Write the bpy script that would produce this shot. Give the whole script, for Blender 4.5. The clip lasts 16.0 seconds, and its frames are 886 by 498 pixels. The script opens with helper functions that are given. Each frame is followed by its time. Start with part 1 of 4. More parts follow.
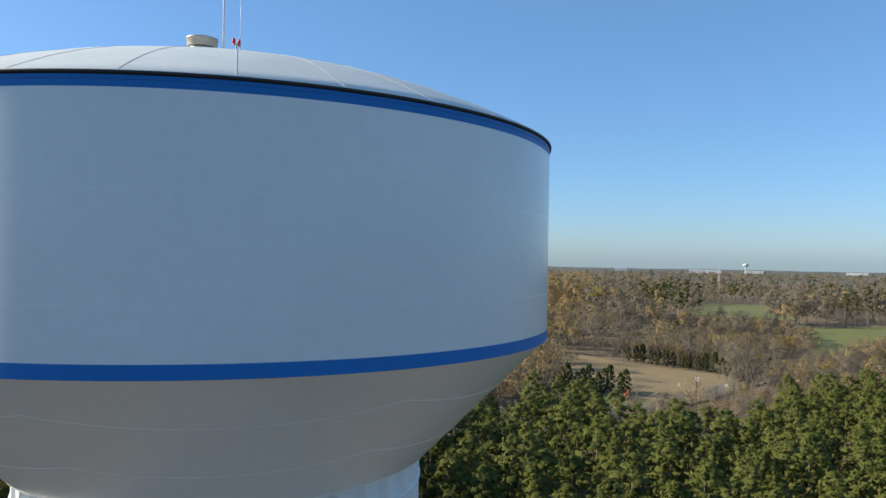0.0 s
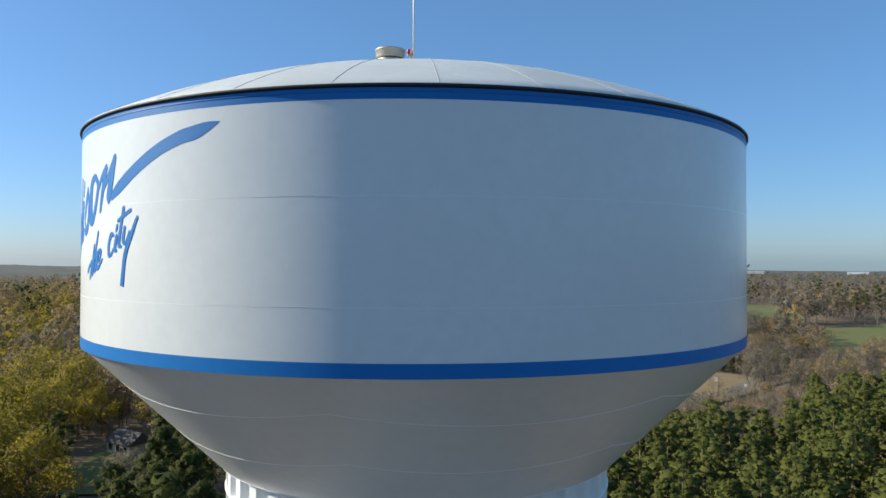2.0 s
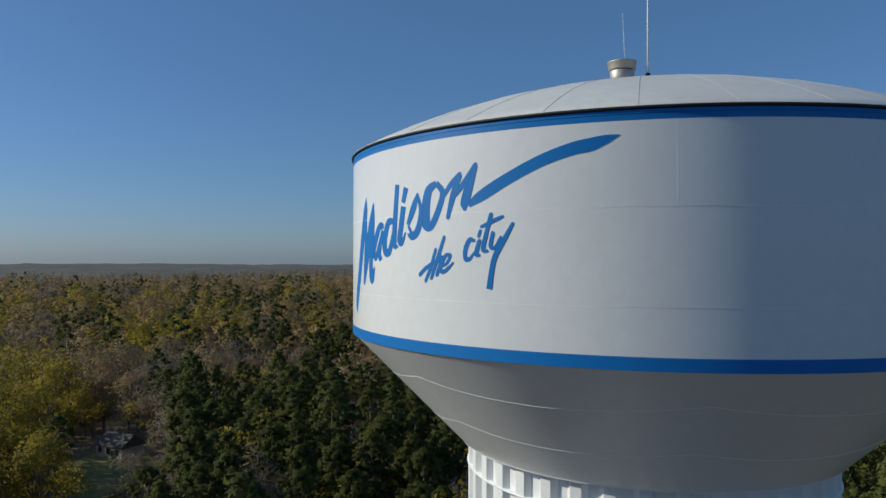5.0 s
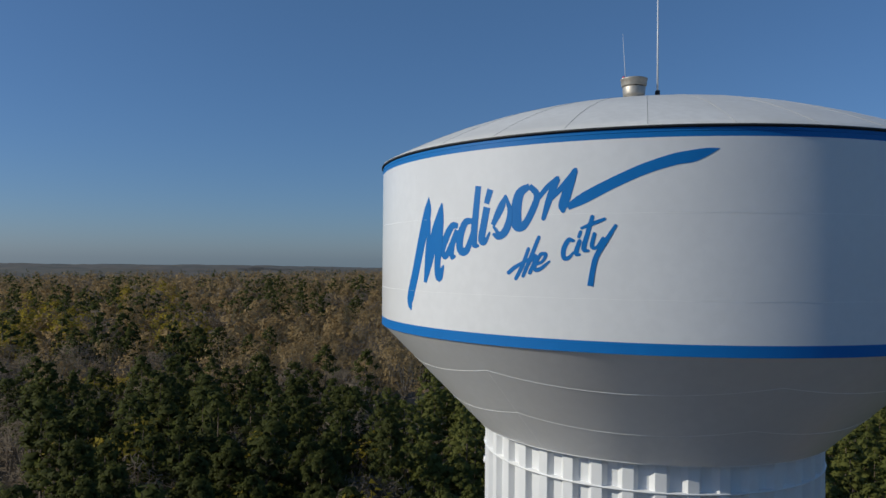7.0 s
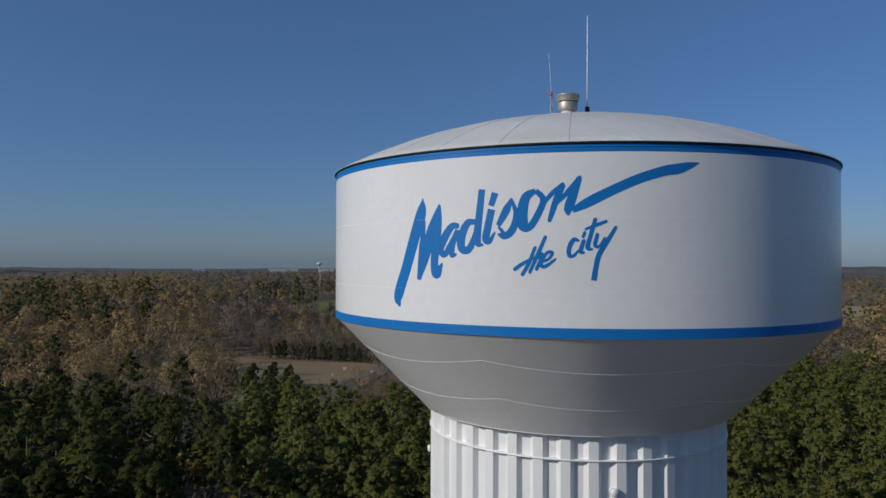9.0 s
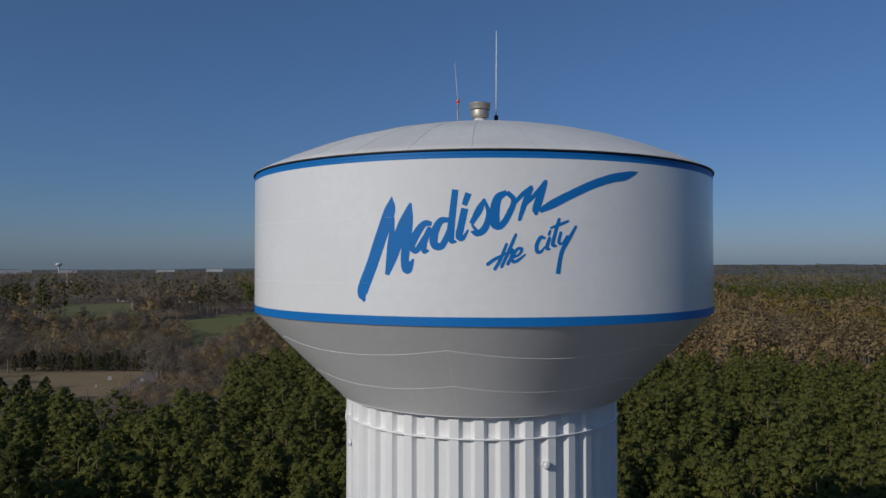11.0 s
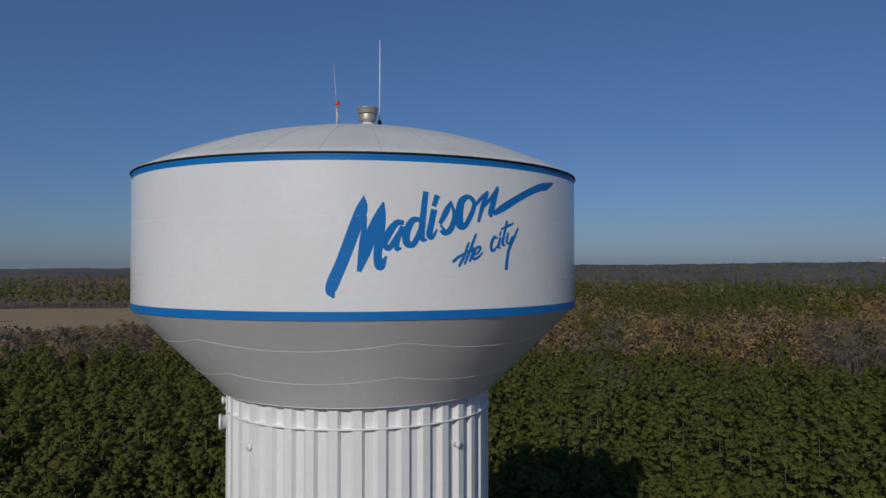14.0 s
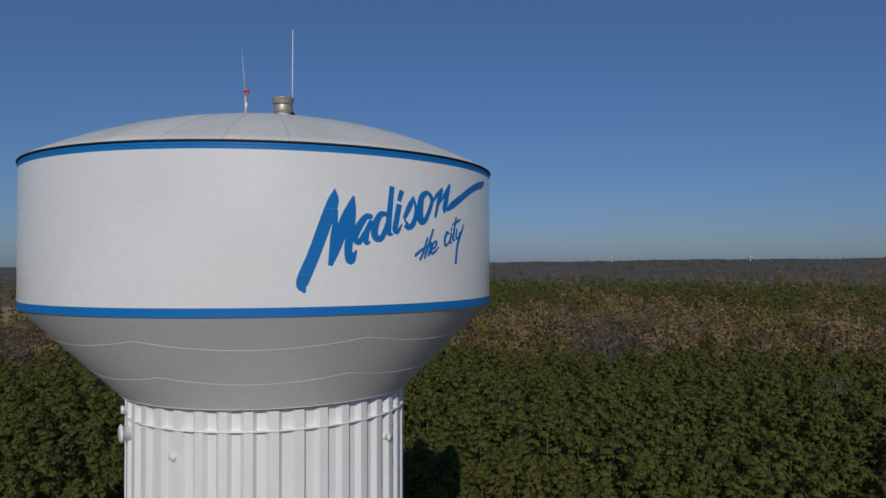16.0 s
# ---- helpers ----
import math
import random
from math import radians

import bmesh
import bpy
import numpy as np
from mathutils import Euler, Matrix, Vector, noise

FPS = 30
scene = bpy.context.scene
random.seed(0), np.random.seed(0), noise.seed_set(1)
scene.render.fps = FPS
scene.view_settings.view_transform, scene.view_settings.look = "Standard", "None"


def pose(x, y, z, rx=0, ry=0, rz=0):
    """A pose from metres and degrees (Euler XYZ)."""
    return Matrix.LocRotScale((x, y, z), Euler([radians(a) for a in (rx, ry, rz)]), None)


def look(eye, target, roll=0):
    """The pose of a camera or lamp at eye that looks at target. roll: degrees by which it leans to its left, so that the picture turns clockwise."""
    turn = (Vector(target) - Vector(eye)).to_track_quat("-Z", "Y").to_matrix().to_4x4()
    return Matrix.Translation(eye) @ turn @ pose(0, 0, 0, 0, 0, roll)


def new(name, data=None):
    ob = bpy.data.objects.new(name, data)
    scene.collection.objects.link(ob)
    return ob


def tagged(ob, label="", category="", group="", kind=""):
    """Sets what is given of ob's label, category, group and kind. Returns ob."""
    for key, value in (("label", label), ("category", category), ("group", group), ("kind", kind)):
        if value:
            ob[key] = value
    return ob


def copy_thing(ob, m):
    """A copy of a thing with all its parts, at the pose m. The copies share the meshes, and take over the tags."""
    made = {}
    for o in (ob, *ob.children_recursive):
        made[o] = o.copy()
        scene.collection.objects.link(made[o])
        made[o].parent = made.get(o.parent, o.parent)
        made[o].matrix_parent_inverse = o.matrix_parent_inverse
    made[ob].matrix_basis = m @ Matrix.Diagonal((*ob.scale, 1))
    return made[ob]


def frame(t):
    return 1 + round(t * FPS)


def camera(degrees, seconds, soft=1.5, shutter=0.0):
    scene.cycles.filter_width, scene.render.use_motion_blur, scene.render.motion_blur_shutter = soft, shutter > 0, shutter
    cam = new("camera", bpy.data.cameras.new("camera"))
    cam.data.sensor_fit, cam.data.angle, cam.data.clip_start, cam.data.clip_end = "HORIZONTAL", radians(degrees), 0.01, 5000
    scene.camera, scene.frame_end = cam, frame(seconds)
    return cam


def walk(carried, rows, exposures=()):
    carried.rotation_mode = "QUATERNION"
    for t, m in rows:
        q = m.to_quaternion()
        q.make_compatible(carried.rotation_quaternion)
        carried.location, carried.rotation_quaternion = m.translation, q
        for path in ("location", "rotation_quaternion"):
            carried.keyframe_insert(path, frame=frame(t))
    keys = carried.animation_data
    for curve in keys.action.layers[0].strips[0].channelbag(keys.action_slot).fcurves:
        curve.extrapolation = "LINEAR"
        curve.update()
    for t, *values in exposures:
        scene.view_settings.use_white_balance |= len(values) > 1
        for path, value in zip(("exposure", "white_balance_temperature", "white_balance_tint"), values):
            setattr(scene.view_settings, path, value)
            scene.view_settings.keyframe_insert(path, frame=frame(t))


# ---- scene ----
# Camera: seconds, place, pitch, heading, roll.
LENS = 62.88
cam = camera(LENS, 16.0)
ROWS = [
    (0, 25.00, 9.49, 41.47, 0.69, 94.69, 0.87),
    (0.5, 25.34, 7.89, 41.45, 0.76, 94.76, 0.75),
    (1, 25.64, 6.29, 41.44, 0.82, 94.76, 0.62),
    (1.5, 25.96, 4.66, 41.43, 0.89, 94.75, 0.41),
    (2, 26.28, 3.00, 41.37, 1.01, 94.61, 0.15),
    (2.5, 26.65, 1.37, 41.37, 1.01, 94.45, -0.06),
    (3, 26.94, -0.37, 41.41, 0.87, 94.11, -0.15),
    (3.5, 27.17, -2.13, 41.48, 0.73, 93.56, -0.15),
    (4, 27.42, -3.83, 41.51, 0.72, 93.05, -0.16),
    (4.5, 27.67, -5.56, 41.52, 0.76, 92.17, -0.07),
    (5, 27.91, -7.40, 41.52, 0.80, 90.55, 0.09),
    (7.5, 28.08, -16.35, 41.37, 0.98, 74.23, 0.49),
    (8, 27.87, -18.08, 41.34, 1.01, 70.20, 0.45),
    (8.5, 27.52, -19.85, 41.33, 1.01, 65.94, 0.32),
    (9, 27.02, -21.56, 41.32, 1.00, 61.62, 0.16),
    (11.5, 22.49, -29.47, 41.11, 1.09, 38.38, 0.01),
    (12, 21.14, -30.89, 41.03, 1.22, 33.50, -0.02),
    (12.5, 19.67, -32.14, 40.96, 1.27, 28.76, -0.09),
    (13, 18.10, -33.30, 40.98, 1.22, 24.55, -0.03),
    (13.5, 16.45, -34.36, 41.03, 1.13, 20.37, -0.04),
    (14, 14.70, -35.21, 41.00, 1.13, 16.14, -0.01),
    (14.5, 12.86, -35.85, 40.95, 1.11, 11.65, -0.00),
    (15, 11.08, -36.45, 40.93, 1.07, 6.95, 0.06),
    (15.5, 9.23, -36.74, 40.89, 1.04, 2.19, 0.06),
    (16, 7.35, -36.84, 40.80, 1.07, -2.12, -0.11),
]
EXPOSURES = [(0, 0.75, 7200, 2), (1.5, 0.63, 7000, 1), (2.5, 0.39, 6850, 1), (3.5, 0.01, 6750, 1), (5.0, -0.34, 6650, 3), (7.5, -0.53, 6550, 7), (9.0, -0.7, 6500, 9), (12.5, -0.95, 6500, 10), (14.5, -1.0, 6500, 10), (16.0, -0.98, 6500, 10)]
walk(cam, [(t, pose(x, y, z, 90 + p, 0, h) @ pose(0, 0, 0, 0, 0, r)) for t, x, y, z, p, h, r in ROWS], EXPOSURES)

# World and sun.
SUN_AZ, SUN_EL = -92.0, 25.7
world = bpy.data.worlds.new("sky")
scene.world = world
world.use_nodes = True
wt = world.node_tree
sky = wt.nodes.new("ShaderNodeTexSky")
sky.sky_type, sky.sun_disc = "NISHITA", False
sky.sun_elevation, sky.sun_rotation = radians(SUN_EL), radians(90 - SUN_AZ)
sky.altitude, sky.air_density, sky.dust_density, sky.ozone_density = 100, 1.0, 0.58, 9.0
tint = wt.nodes.new("ShaderNodeMix")
tint.data_type, tint.blend_type = "RGBA", "MULTIPLY"
tint.inputs["Factor"].default_value = 1.0
tint.inputs["B"].default_value = (0.855, 0.78, 0.89, 1)
wt.links.new(sky.outputs[0], tint.inputs["A"])
haze = wt.nodes.new("ShaderNodeMix")
haze.data_type, haze.blend_type = "RGBA", "ADD"
haze.inputs["Factor"].default_value = 1.0
haze.inputs["B"].default_value = (0.30, 0.68, 0.95, 1)
wt.links.new(tint.outputs["Result"], haze.inputs["A"])
wt.links.new(haze.outputs["Result"], wt.nodes["Background"].inputs[0])
wt.nodes["Background"].inputs[1].default_value = 0.108
lamp = bpy.data.lights.new("sun", "SUN")
lamp.energy, lamp.angle, lamp.color = 4.2, radians(0.53), (1.0, 0.95, 0.86)
sun = new("sun", lamp)
sun_way = Vector((math.cos(radians(SUN_AZ)) * math.cos(radians(SUN_EL)), math.sin(radians(SUN_AZ)) * math.cos(radians(SUN_EL)), math.sin(radians(SUN_EL))))
sun.matrix_world = look(sun_way * 200, (0, 0, 0))


# Materials.
def leaf(name, colour, other, rough=0.65, coarse=0.16, through_light=0.44, vary=0.08):
    """Thin foliage that lets part of the light through."""
    m = material(name, colour, other, rough, fine=1.6, coarse=coarse, bump=0, vary=vary, island=True, spec=0.12)
    t = m.node_tree
    b, out = t.nodes["Principled BSDF"], t.nodes["Material Output"]
    glow, mix = t.nodes.new("ShaderNodeBsdfTranslucent"), t.nodes.new("ShaderNodeMixShader")
    t.links.new(b.inputs["Base Color"].links[0].from_socket, glow.inputs["Color"])
    mix.inputs[0].default_value = through_light
    t.links.new(b.outputs[0], mix.inputs[1])
    t.links.new(glow.outputs[0], mix.inputs[2])
    t.links.new(mix.outputs[0], out.inputs["Surface"])
    return m


def material(name, colour, other=None, rough=0.8, metal=0.0, fine=6.0, coarse=0.4, bump=0.15, bump_scale=20.0, vary=0.0, island=False, spec=0.5, far=None, far_scale=0.02):
    """Two colours mixed by noise at two scales, with relief; vary: brightness range per object or piece."""
    m = bpy.data.materials.new(name)
    m.use_nodes = True
    t = m.node_tree
    b = t.nodes["Principled BSDF"]
    b.inputs["Roughness"].default_value, b.inputs["Metallic"].default_value = rough, metal
    b.inputs["Specular IOR Level"].default_value = spec
    other = other or tuple(c * 0.8 for c in colour)
    geo = t.nodes.new("ShaderNodeNewGeometry")

    def wave(scale, detail=4.0):
        n = t.nodes.new("ShaderNodeTexNoise")
        n.inputs["Scale"].default_value, n.inputs["Detail"].default_value = scale, detail
        t.links.new(geo.outputs["Position"], n.inputs["Vector"])
        return n.outputs["Fac"]

    def blend(fac, a, c, low=0.35, high=0.65):
        r = t.nodes.new("ShaderNodeMapRange")
        r.inputs["From Min"].default_value, r.inputs["From Max"].default_value = low, high
        t.links.new(fac, r.inputs["Value"])
        x = t.nodes.new("ShaderNodeMix")
        x.data_type = "RGBA"
        t.links.new(r.outputs["Result"], x.inputs["Factor"])
        for key, v in (("A", a), ("B", c)):
            if isinstance(v, tuple):
                x.inputs[key].default_value = (*v, 1)
            else:
                t.links.new(v, x.inputs[key])
        return x.outputs["Result"]

    mid = tuple((a + c) / 2 for a, c in zip(colour, other))
    small = blend(wave(fine), colour, mid)
    col = blend(wave(coarse), small, other, 0.4, 0.75)
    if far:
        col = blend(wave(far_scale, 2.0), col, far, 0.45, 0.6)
    if vary:
        h = t.nodes.new("ShaderNodeHueSaturation")
        r = t.nodes.new("ShaderNodeMapRange")
        r.inputs["To Min"].default_value, r.inputs["To Max"].default_value = 1 - vary, 1 + vary
        if island:
            t.links.new(geo.outputs["Random Per Island"], r.inputs["Value"])
        else:
            info = t.nodes.new("ShaderNodeObjectInfo")
            t.links.new(info.outputs["Random"], r.inputs["Value"])
        t.links.new(r.outputs["Result"], h.inputs["Value"])
        t.links.new(col, h.inputs["Color"])
        col = h.outputs["Color"]
    t.links.new(col, b.inputs["Base Color"])
    if bump:
        n = t.nodes.new("ShaderNodeBump")
        n.inputs["Strength"].default_value, n.inputs["Distance"].default_value = bump, 0.02
        t.links.new(wave(bump_scale), n.inputs["Height"])
        t.links.new(n.outputs["Normal"], b.inputs["Normal"])
    return m


PAINT = material("white_tank_paint", (0.79, 0.79, 0.785), (0.73, 0.73, 0.725), 0.24, fine=3.0, coarse=0.25, bump=0.05, bump_scale=0.7)
COLUMN_PAINT = material("white_column_paint", (0.82, 0.82, 0.81), (0.75, 0.75, 0.74), 0.45, fine=2.0, coarse=0.3, bump=0.06, bump_scale=1.5)
ROOF_PAINT = material("weathered_roof_paint", (0.72, 0.71, 0.68), (0.6, 0.59, 0.56), 0.5, fine=4.0, coarse=0.35, bump=0.06, bump_scale=1.2, vary=0.03)
BLUE = material("blue_band_paint", (0.009, 0.175, 0.50), (0.009, 0.155, 0.46), 0.45, fine=3.0, coarse=0.3, bump=0.03, spec=0.2)
WELD = material("weld_paint", (0.86, 0.86, 0.85), (0.8, 0.8, 0.78), 0.3, bump=0.1)
DARK = material("near_black", (0.02, 0.022, 0.025), rough=0.6)
SEAM = material("weathered_seam_sealant", (0.42, 0.41, 0.39), rough=0.7)
STEEL = material("galvanised_steel", (0.5, 0.46, 0.40), (0.4, 0.37, 0.32), 0.5, 0.6, fine=8.0, coarse=2.0, bump=0.08)
RED_GLASS = material("red_lamp_glass", (0.6, 0.02, 0.02), (0.5, 0.015, 0.015), 0.15, bump=0)
WHITE_ROD = material("white_fibreglass", (0.8, 0.8, 0.8), rough=0.4, bump=0)
BARK = material("bark", (0.2, 0.145, 0.105), (0.13, 0.10, 0.075), 0.9, fine=8.0, coarse=1.5, bump=0.5, bump_scale=12)
PALE_BARK = material("pale_grey_bark", (0.2, 0.175, 0.145), (0.14, 0.12, 0.1), 0.9, fine=8.0, coarse=1.5, bump=0.4)
PINE = leaf("pine_needles", (0.158, 0.162, 0.042), (0.115, 0.128, 0.032), through_light=0.42)
OLD_PINE = leaf("old_pine_needles", (0.105, 0.115, 0.03), (0.08, 0.09, 0.028), through_light=0.55)
YELLOW = leaf("young_yellow_leaves", (0.37, 0.28, 0.042), (0.27, 0.22, 0.036), coarse=0.1, through_light=0.5)
ORANGE = leaf("budding_orange_twigs", (0.37, 0.255, 0.12), (0.3, 0.22, 0.11), 0.8, 0.07, 0.35)
TWIG = leaf("bare_twigs", (0.26, 0.208, 0.15), (0.21, 0.172, 0.128), 0.9, 0.07, 0.4)
# Brown and green canopy patches, greyed to stand in for distance haze.
HAZED_CANOPY = material("hazed_distant_canopy", (0.14, 0.12, 0.09), (0.055, 0.066, 0.058), 0.9, fine=0.02, coarse=0.0045, bump=0.6, bump_scale=0.15, far=(0.11, 0.095, 0.075), far_scale=0.006)
SOIL = material("pine_straw_floor", (0.2, 0.135, 0.08), (0.12, 0.09, 0.055), 0.95, fine=1.0, coarse=0.08, bump=0.5, bump_scale=4)
GRASS = material("spring_grass", (0.125, 0.142, 0.035), (0.17, 0.148, 0.045), 0.9, fine=0.6, coarse=0.03, bump=0.5, bump_scale=6)
STRAW = material("dry_field_grass", (0.27, 0.185, 0.095), (0.2, 0.145, 0.07), 0.95, fine=0.25, coarse=0.03, bump=0.6, bump_scale=3)
PLOUGH = material("ploughed_field", (0.38, 0.27, 0.14), (0.32, 0.225, 0.115), 0.95, fine=0.3, coarse=0.03, bump=0.6, bump_scale=4)
ASPHALT = material("worn_asphalt", (0.2, 0.155, 0.12), (0.15, 0.12, 0.095), 0.9, fine=2.0, coarse=0.1)
LINE_PAINT = material("road_line_paint", (0.3, 0.28, 0.25), rough=0.7)
CLAY = material("bare_clay", (0.22, 0.15, 0.10), (0.17, 0.12, 0.08), 0.95, fine=0.8, coarse=0.08)
WALL_WHITE = material("white_siding", (0.6, 0.57, 0.52), (0.48, 0.45, 0.41), 0.6)
ROOF_GREY = material("brown_shingle", (0.12, 0.10, 0.085), (0.08, 0.07, 0.06), 0.85, fine=4)
METAL_WHITE = material("pale_warehouse_metal", (0.6, 0.6, 0.6), rough=0.5)
GLASS = material("dark_window_glass", (0.03, 0.035, 0.04), rough=0.1, bump=0)
ORANGE_PAINT = material("orange_machine_paint", (0.65, 0.12, 0.03), (0.5, 0.09, 0.03), 0.45)
CONCRETE = material("weathered_concrete", (0.3, 0.28, 0.25), (0.22, 0.2, 0.18), 0.85)
TYRE = material("tyre_rubber", (0.02, 0.02, 0.02), rough=0.8)


# Builders.
def thing(name, label, category, at=(0, 0, 0), group="", kind=""):
    ob = new(name)
    ob.location = at
    return tagged(ob, label, category, group, kind)


def mesh_of(name, verts, faces, mat, smooth=False):
    me = bpy.data.meshes.new(name)
    me.from_pydata([tuple(v) for v in verts], [], [tuple(f) for f in faces])
    me.materials.append(mat)
    if smooth:
        me.shade_smooth()
    return me


def part(name, me, parent, label="", at=None):
    ob = new(name, me)
    ob.parent = parent
    if at is not None:
        ob.matrix_basis = at
    return tagged(ob, label) if label else ob


def bm_mesh(name, bm, mat, smooth=False):
    me = bpy.data.meshes.new(name)
    bmesh.ops.recalc_face_normals(bm, faces=bm.faces)
    bm.to_mesh(me)
    bm.free()
    me.materials.append(mat)
    if smooth:
        me.shade_smooth()
    return me


def revolve(name, profile, mat, n=96, a0=0.0, a1=360.0, smooth=True):
    """A turned shape from (radius, height) pairs; closed round where the sweep is full."""
    full = abs(a1 - a0) >= 359.9
    cols = n if full else n + 1
    verts, faces = [], []
    for i in range(cols):
        a = radians(a0 + (a1 - a0) * i / n)
        verts += [(r * math.cos(a), r * math.sin(a), z) for r, z in profile]
    k = len(profile)
    for i in range(n):
        j = (i + 1) % cols
        faces += [(i * k + q, j * k + q, j * k + q + 1, i * k + q + 1) for q in range(k - 1)]
    return mesh_of(name, verts, faces, mat, smooth)


def box(name, w, d, h, mat, bevel=0.0, z=0.0):
    bm = bmesh.new()
    bmesh.ops.create_cube(bm, size=1, matrix=Matrix.Translation((0, 0, z + h / 2)) @ Matrix.Diagonal((w, d, h, 1)))
    if bevel:
        bmesh.ops.bevel(bm, geom=bm.edges[:], offset=bevel, segments=2, affect="EDGES")
    return bm_mesh(name, bm, mat)


def rod(name, a, b, r0, r1, mat, n=10):
    a, b = Vector(a), Vector(b)
    bm = bmesh.new()
    m = Matrix.Translation((a + b) / 2) @ (b - a).to_track_quat("Z", "Y").to_matrix().to_4x4()
    bmesh.ops.create_cone(bm, cap_ends=True, segments=n, radius1=r0, radius2=r1, depth=(b - a).length, matrix=m)
    return bm_mesh(name, bm, mat, True)


def turn(a):
    return Matrix.Rotation(radians(a), 4, "Z")


# The lie of the land.
def smooth_step(a, b, x):
    t = np.clip((x - a) / (b - a), 0, 1)
    return t * t * (3 - 2 * t)


def land(x, y):
    x, y = np.asarray(x, float), np.asarray(y, float)
    r = np.hypot(x, y)
    az = np.degrees(np.arctan2(y, x)) % 360
    west = np.exp(-((az - 165) / 40) ** 2)
    z = west * (-2 * smooth_step(120, 220, r) + 9 * smooth_step(270, 560, r))
    hills = np.exp(-((az - 60) / 38) ** 2)
    z = z + hills * 44 * smooth_step(900, 4200, r) + 3.0 * np.sin(x / 210 + 1) * np.sin(y / 260) * smooth_step(250, 700, r)
    z = z - 20 * np.exp(-((az - 158) / 35) ** 2) * smooth_step(1400, 3800, r)
    return z + 6 * np.sin(az / 17) * smooth_step(1200, 3500, r)


def height(x, y):
    return float(land(x, y))


# Ground: one sheet to the horizon.
RINGS = np.concatenate([np.linspace(0.5, 400, 60), np.geomspace(412, 4900, 60)])
SPOKES = 240
ang = np.linspace(0, 2 * np.pi, SPOKES, endpoint=False)
gx, gy = np.outer(RINGS, np.cos(ang)), np.outer(RINGS, np.sin(ang))
gv = np.stack([gx, gy, land(gx, gy)], -1).reshape(-1, 3)
gf = [(i * SPOKES + j, (i + 1) * SPOKES + j, (i + 1) * SPOKES + (j + 1) % SPOKES, i * SPOKES + (j + 1) % SPOKES) for i in range(len(RINGS) - 1) for j in range(SPOKES)]
gf.append(tuple(range(SPOKES - 1, -1, -1)))
tagged(new("ground", mesh_of("ground", gv, gf, SOIL, True)), "brown leaf-littered ground running out to the horizon", "ground", kind="structure")

FIELDS = [
    ("dry_field", STRAW, "dry tan hay field beside the road", [(-332, 26), (-285, 62), (-250, 104), (-229, 94), (-216, 76), (-203, 61), (-203, 51), (-222, 37), (-260, 29), (-295, 20)]),
    ("grass_clearing", GRASS, "rough green grass clearing beside the field", [(-223, 36), (-204, 50), (-203, 60), (-182, 56), (-172, 33), (-190, 24), (-212, 26)]),
    ("far_meadow", GRASS, "green pasture between hedges", [(-559, 150), (-630, 205), (-592, 247), (-455, 197), (-400, 126)]),
    ("roadside_meadow", GRASS, "green pasture running along the road", [(-412, 176), (-428, 239), (-478, 320), (-430, 277), (-330, 173), (-304, 146), (-338, 160)]),
    ("ploughed_field", PLOUGH, "wide bare tan field beyond the road", [(-300, 218), (-345, 236), (-432, 310), (-545, 420), (-500, 470), (-434, 500), (-420, 560), (-430, 625), (-340, 640), (-264, 480), (-225, 350), (-240, 300), (-275, 265)]),
    ("lawn", GRASS, "mown lawn in front of the white house", [(-119, -66), (-108, -60), (-97, -66), (-95, -76), (-103, -86), (-116, -82), (-124, -84), (-133, -76)]),
    ("far_lawn", GRASS, "distant green yard among the woods", [(-450, -250), (-470, -205), (-500, -200), (-505, -228), (-480, -256)]),
]


def inside(poly, x, y):
    hit = np.zeros(np.shape(x), bool)
    for (x0, y0), (x1, y1) in zip(poly, poly[1:] + poly[:1]):
        cross = (y0 > y) != (y1 > y)
        hit ^= cross & (x < (x1 - x0) * (y - y0) / ((y1 - y0) or 1e-9) + x0)
    return hit


for name, mat, label, poly in FIELDS:
    bm = bmesh.new()
    pts = []
    for (x0, y0), (x1, y1) in zip(poly, poly[1:] + poly[:1]):
        for k in range(5):
            f = k / 5
            w = 1.6 * noise.noise((x0 + k * 3.1, y0, 0))
            pts.append((x0 + (x1 - x0) * f + w, y0 + (y1 - y0) * f - w, 0))
    face = bm.faces.new([bm.verts.new(p) for p in pts])
    if face.normal.z < 0:
        face.normal_flip()
    bmesh.ops.triangulate(bm, faces=bm.faces[:])
    bmesh.ops.subdivide_edges(bm, edges=bm.edges[:], cuts=3, use_grid_fill=True)
    for v in bm.verts:
        v.co.z = height(v.co.x, v.co.y) + 0.35
    tagged(new(name, bm_mesh(name, bm, mat, True)), label, "field", kind="structure")


def ribbon(name, line, width, mat, lift, label, category, steps=14, offset=0.0):
    pts = []
    for p0, p1, p2, p3 in zip([line[0]] + line, line, line[1:], line[2:] + [line[-1]]):
        for k in range(steps):
            t = k / steps
            pts.append(tuple(0.5 * (2 * b + (c - a) * t + (2 * a - 5 * b + 4 * c - d) * t * t + (3 * b - a - 3 * c + d) * t ** 3) for a, b, c, d in zip(p0, p1, p2, p3)))
    verts, faces = [], []
    for i, (x, y) in enumerate(pts):
        nx, ny = (pts[min(i + 1, len(pts) - 1)][k] - pts[max(i - 1, 0)][k] for k in (0, 1))
        n = math.hypot(nx, ny)
        for s in (-1, 1):
            px, py = x - ny / n * (offset + s * width / 2), y + nx / n * (offset + s * width / 2)
            verts.append((px, py, height(x, y) + lift))
        if i:
            faces.append((2 * i - 2, 2 * i - 1, 2 * i + 1, 2 * i))
    return tagged(new(name, mesh_of(name, verts, faces, mat)), label, category, kind="structure"), pts


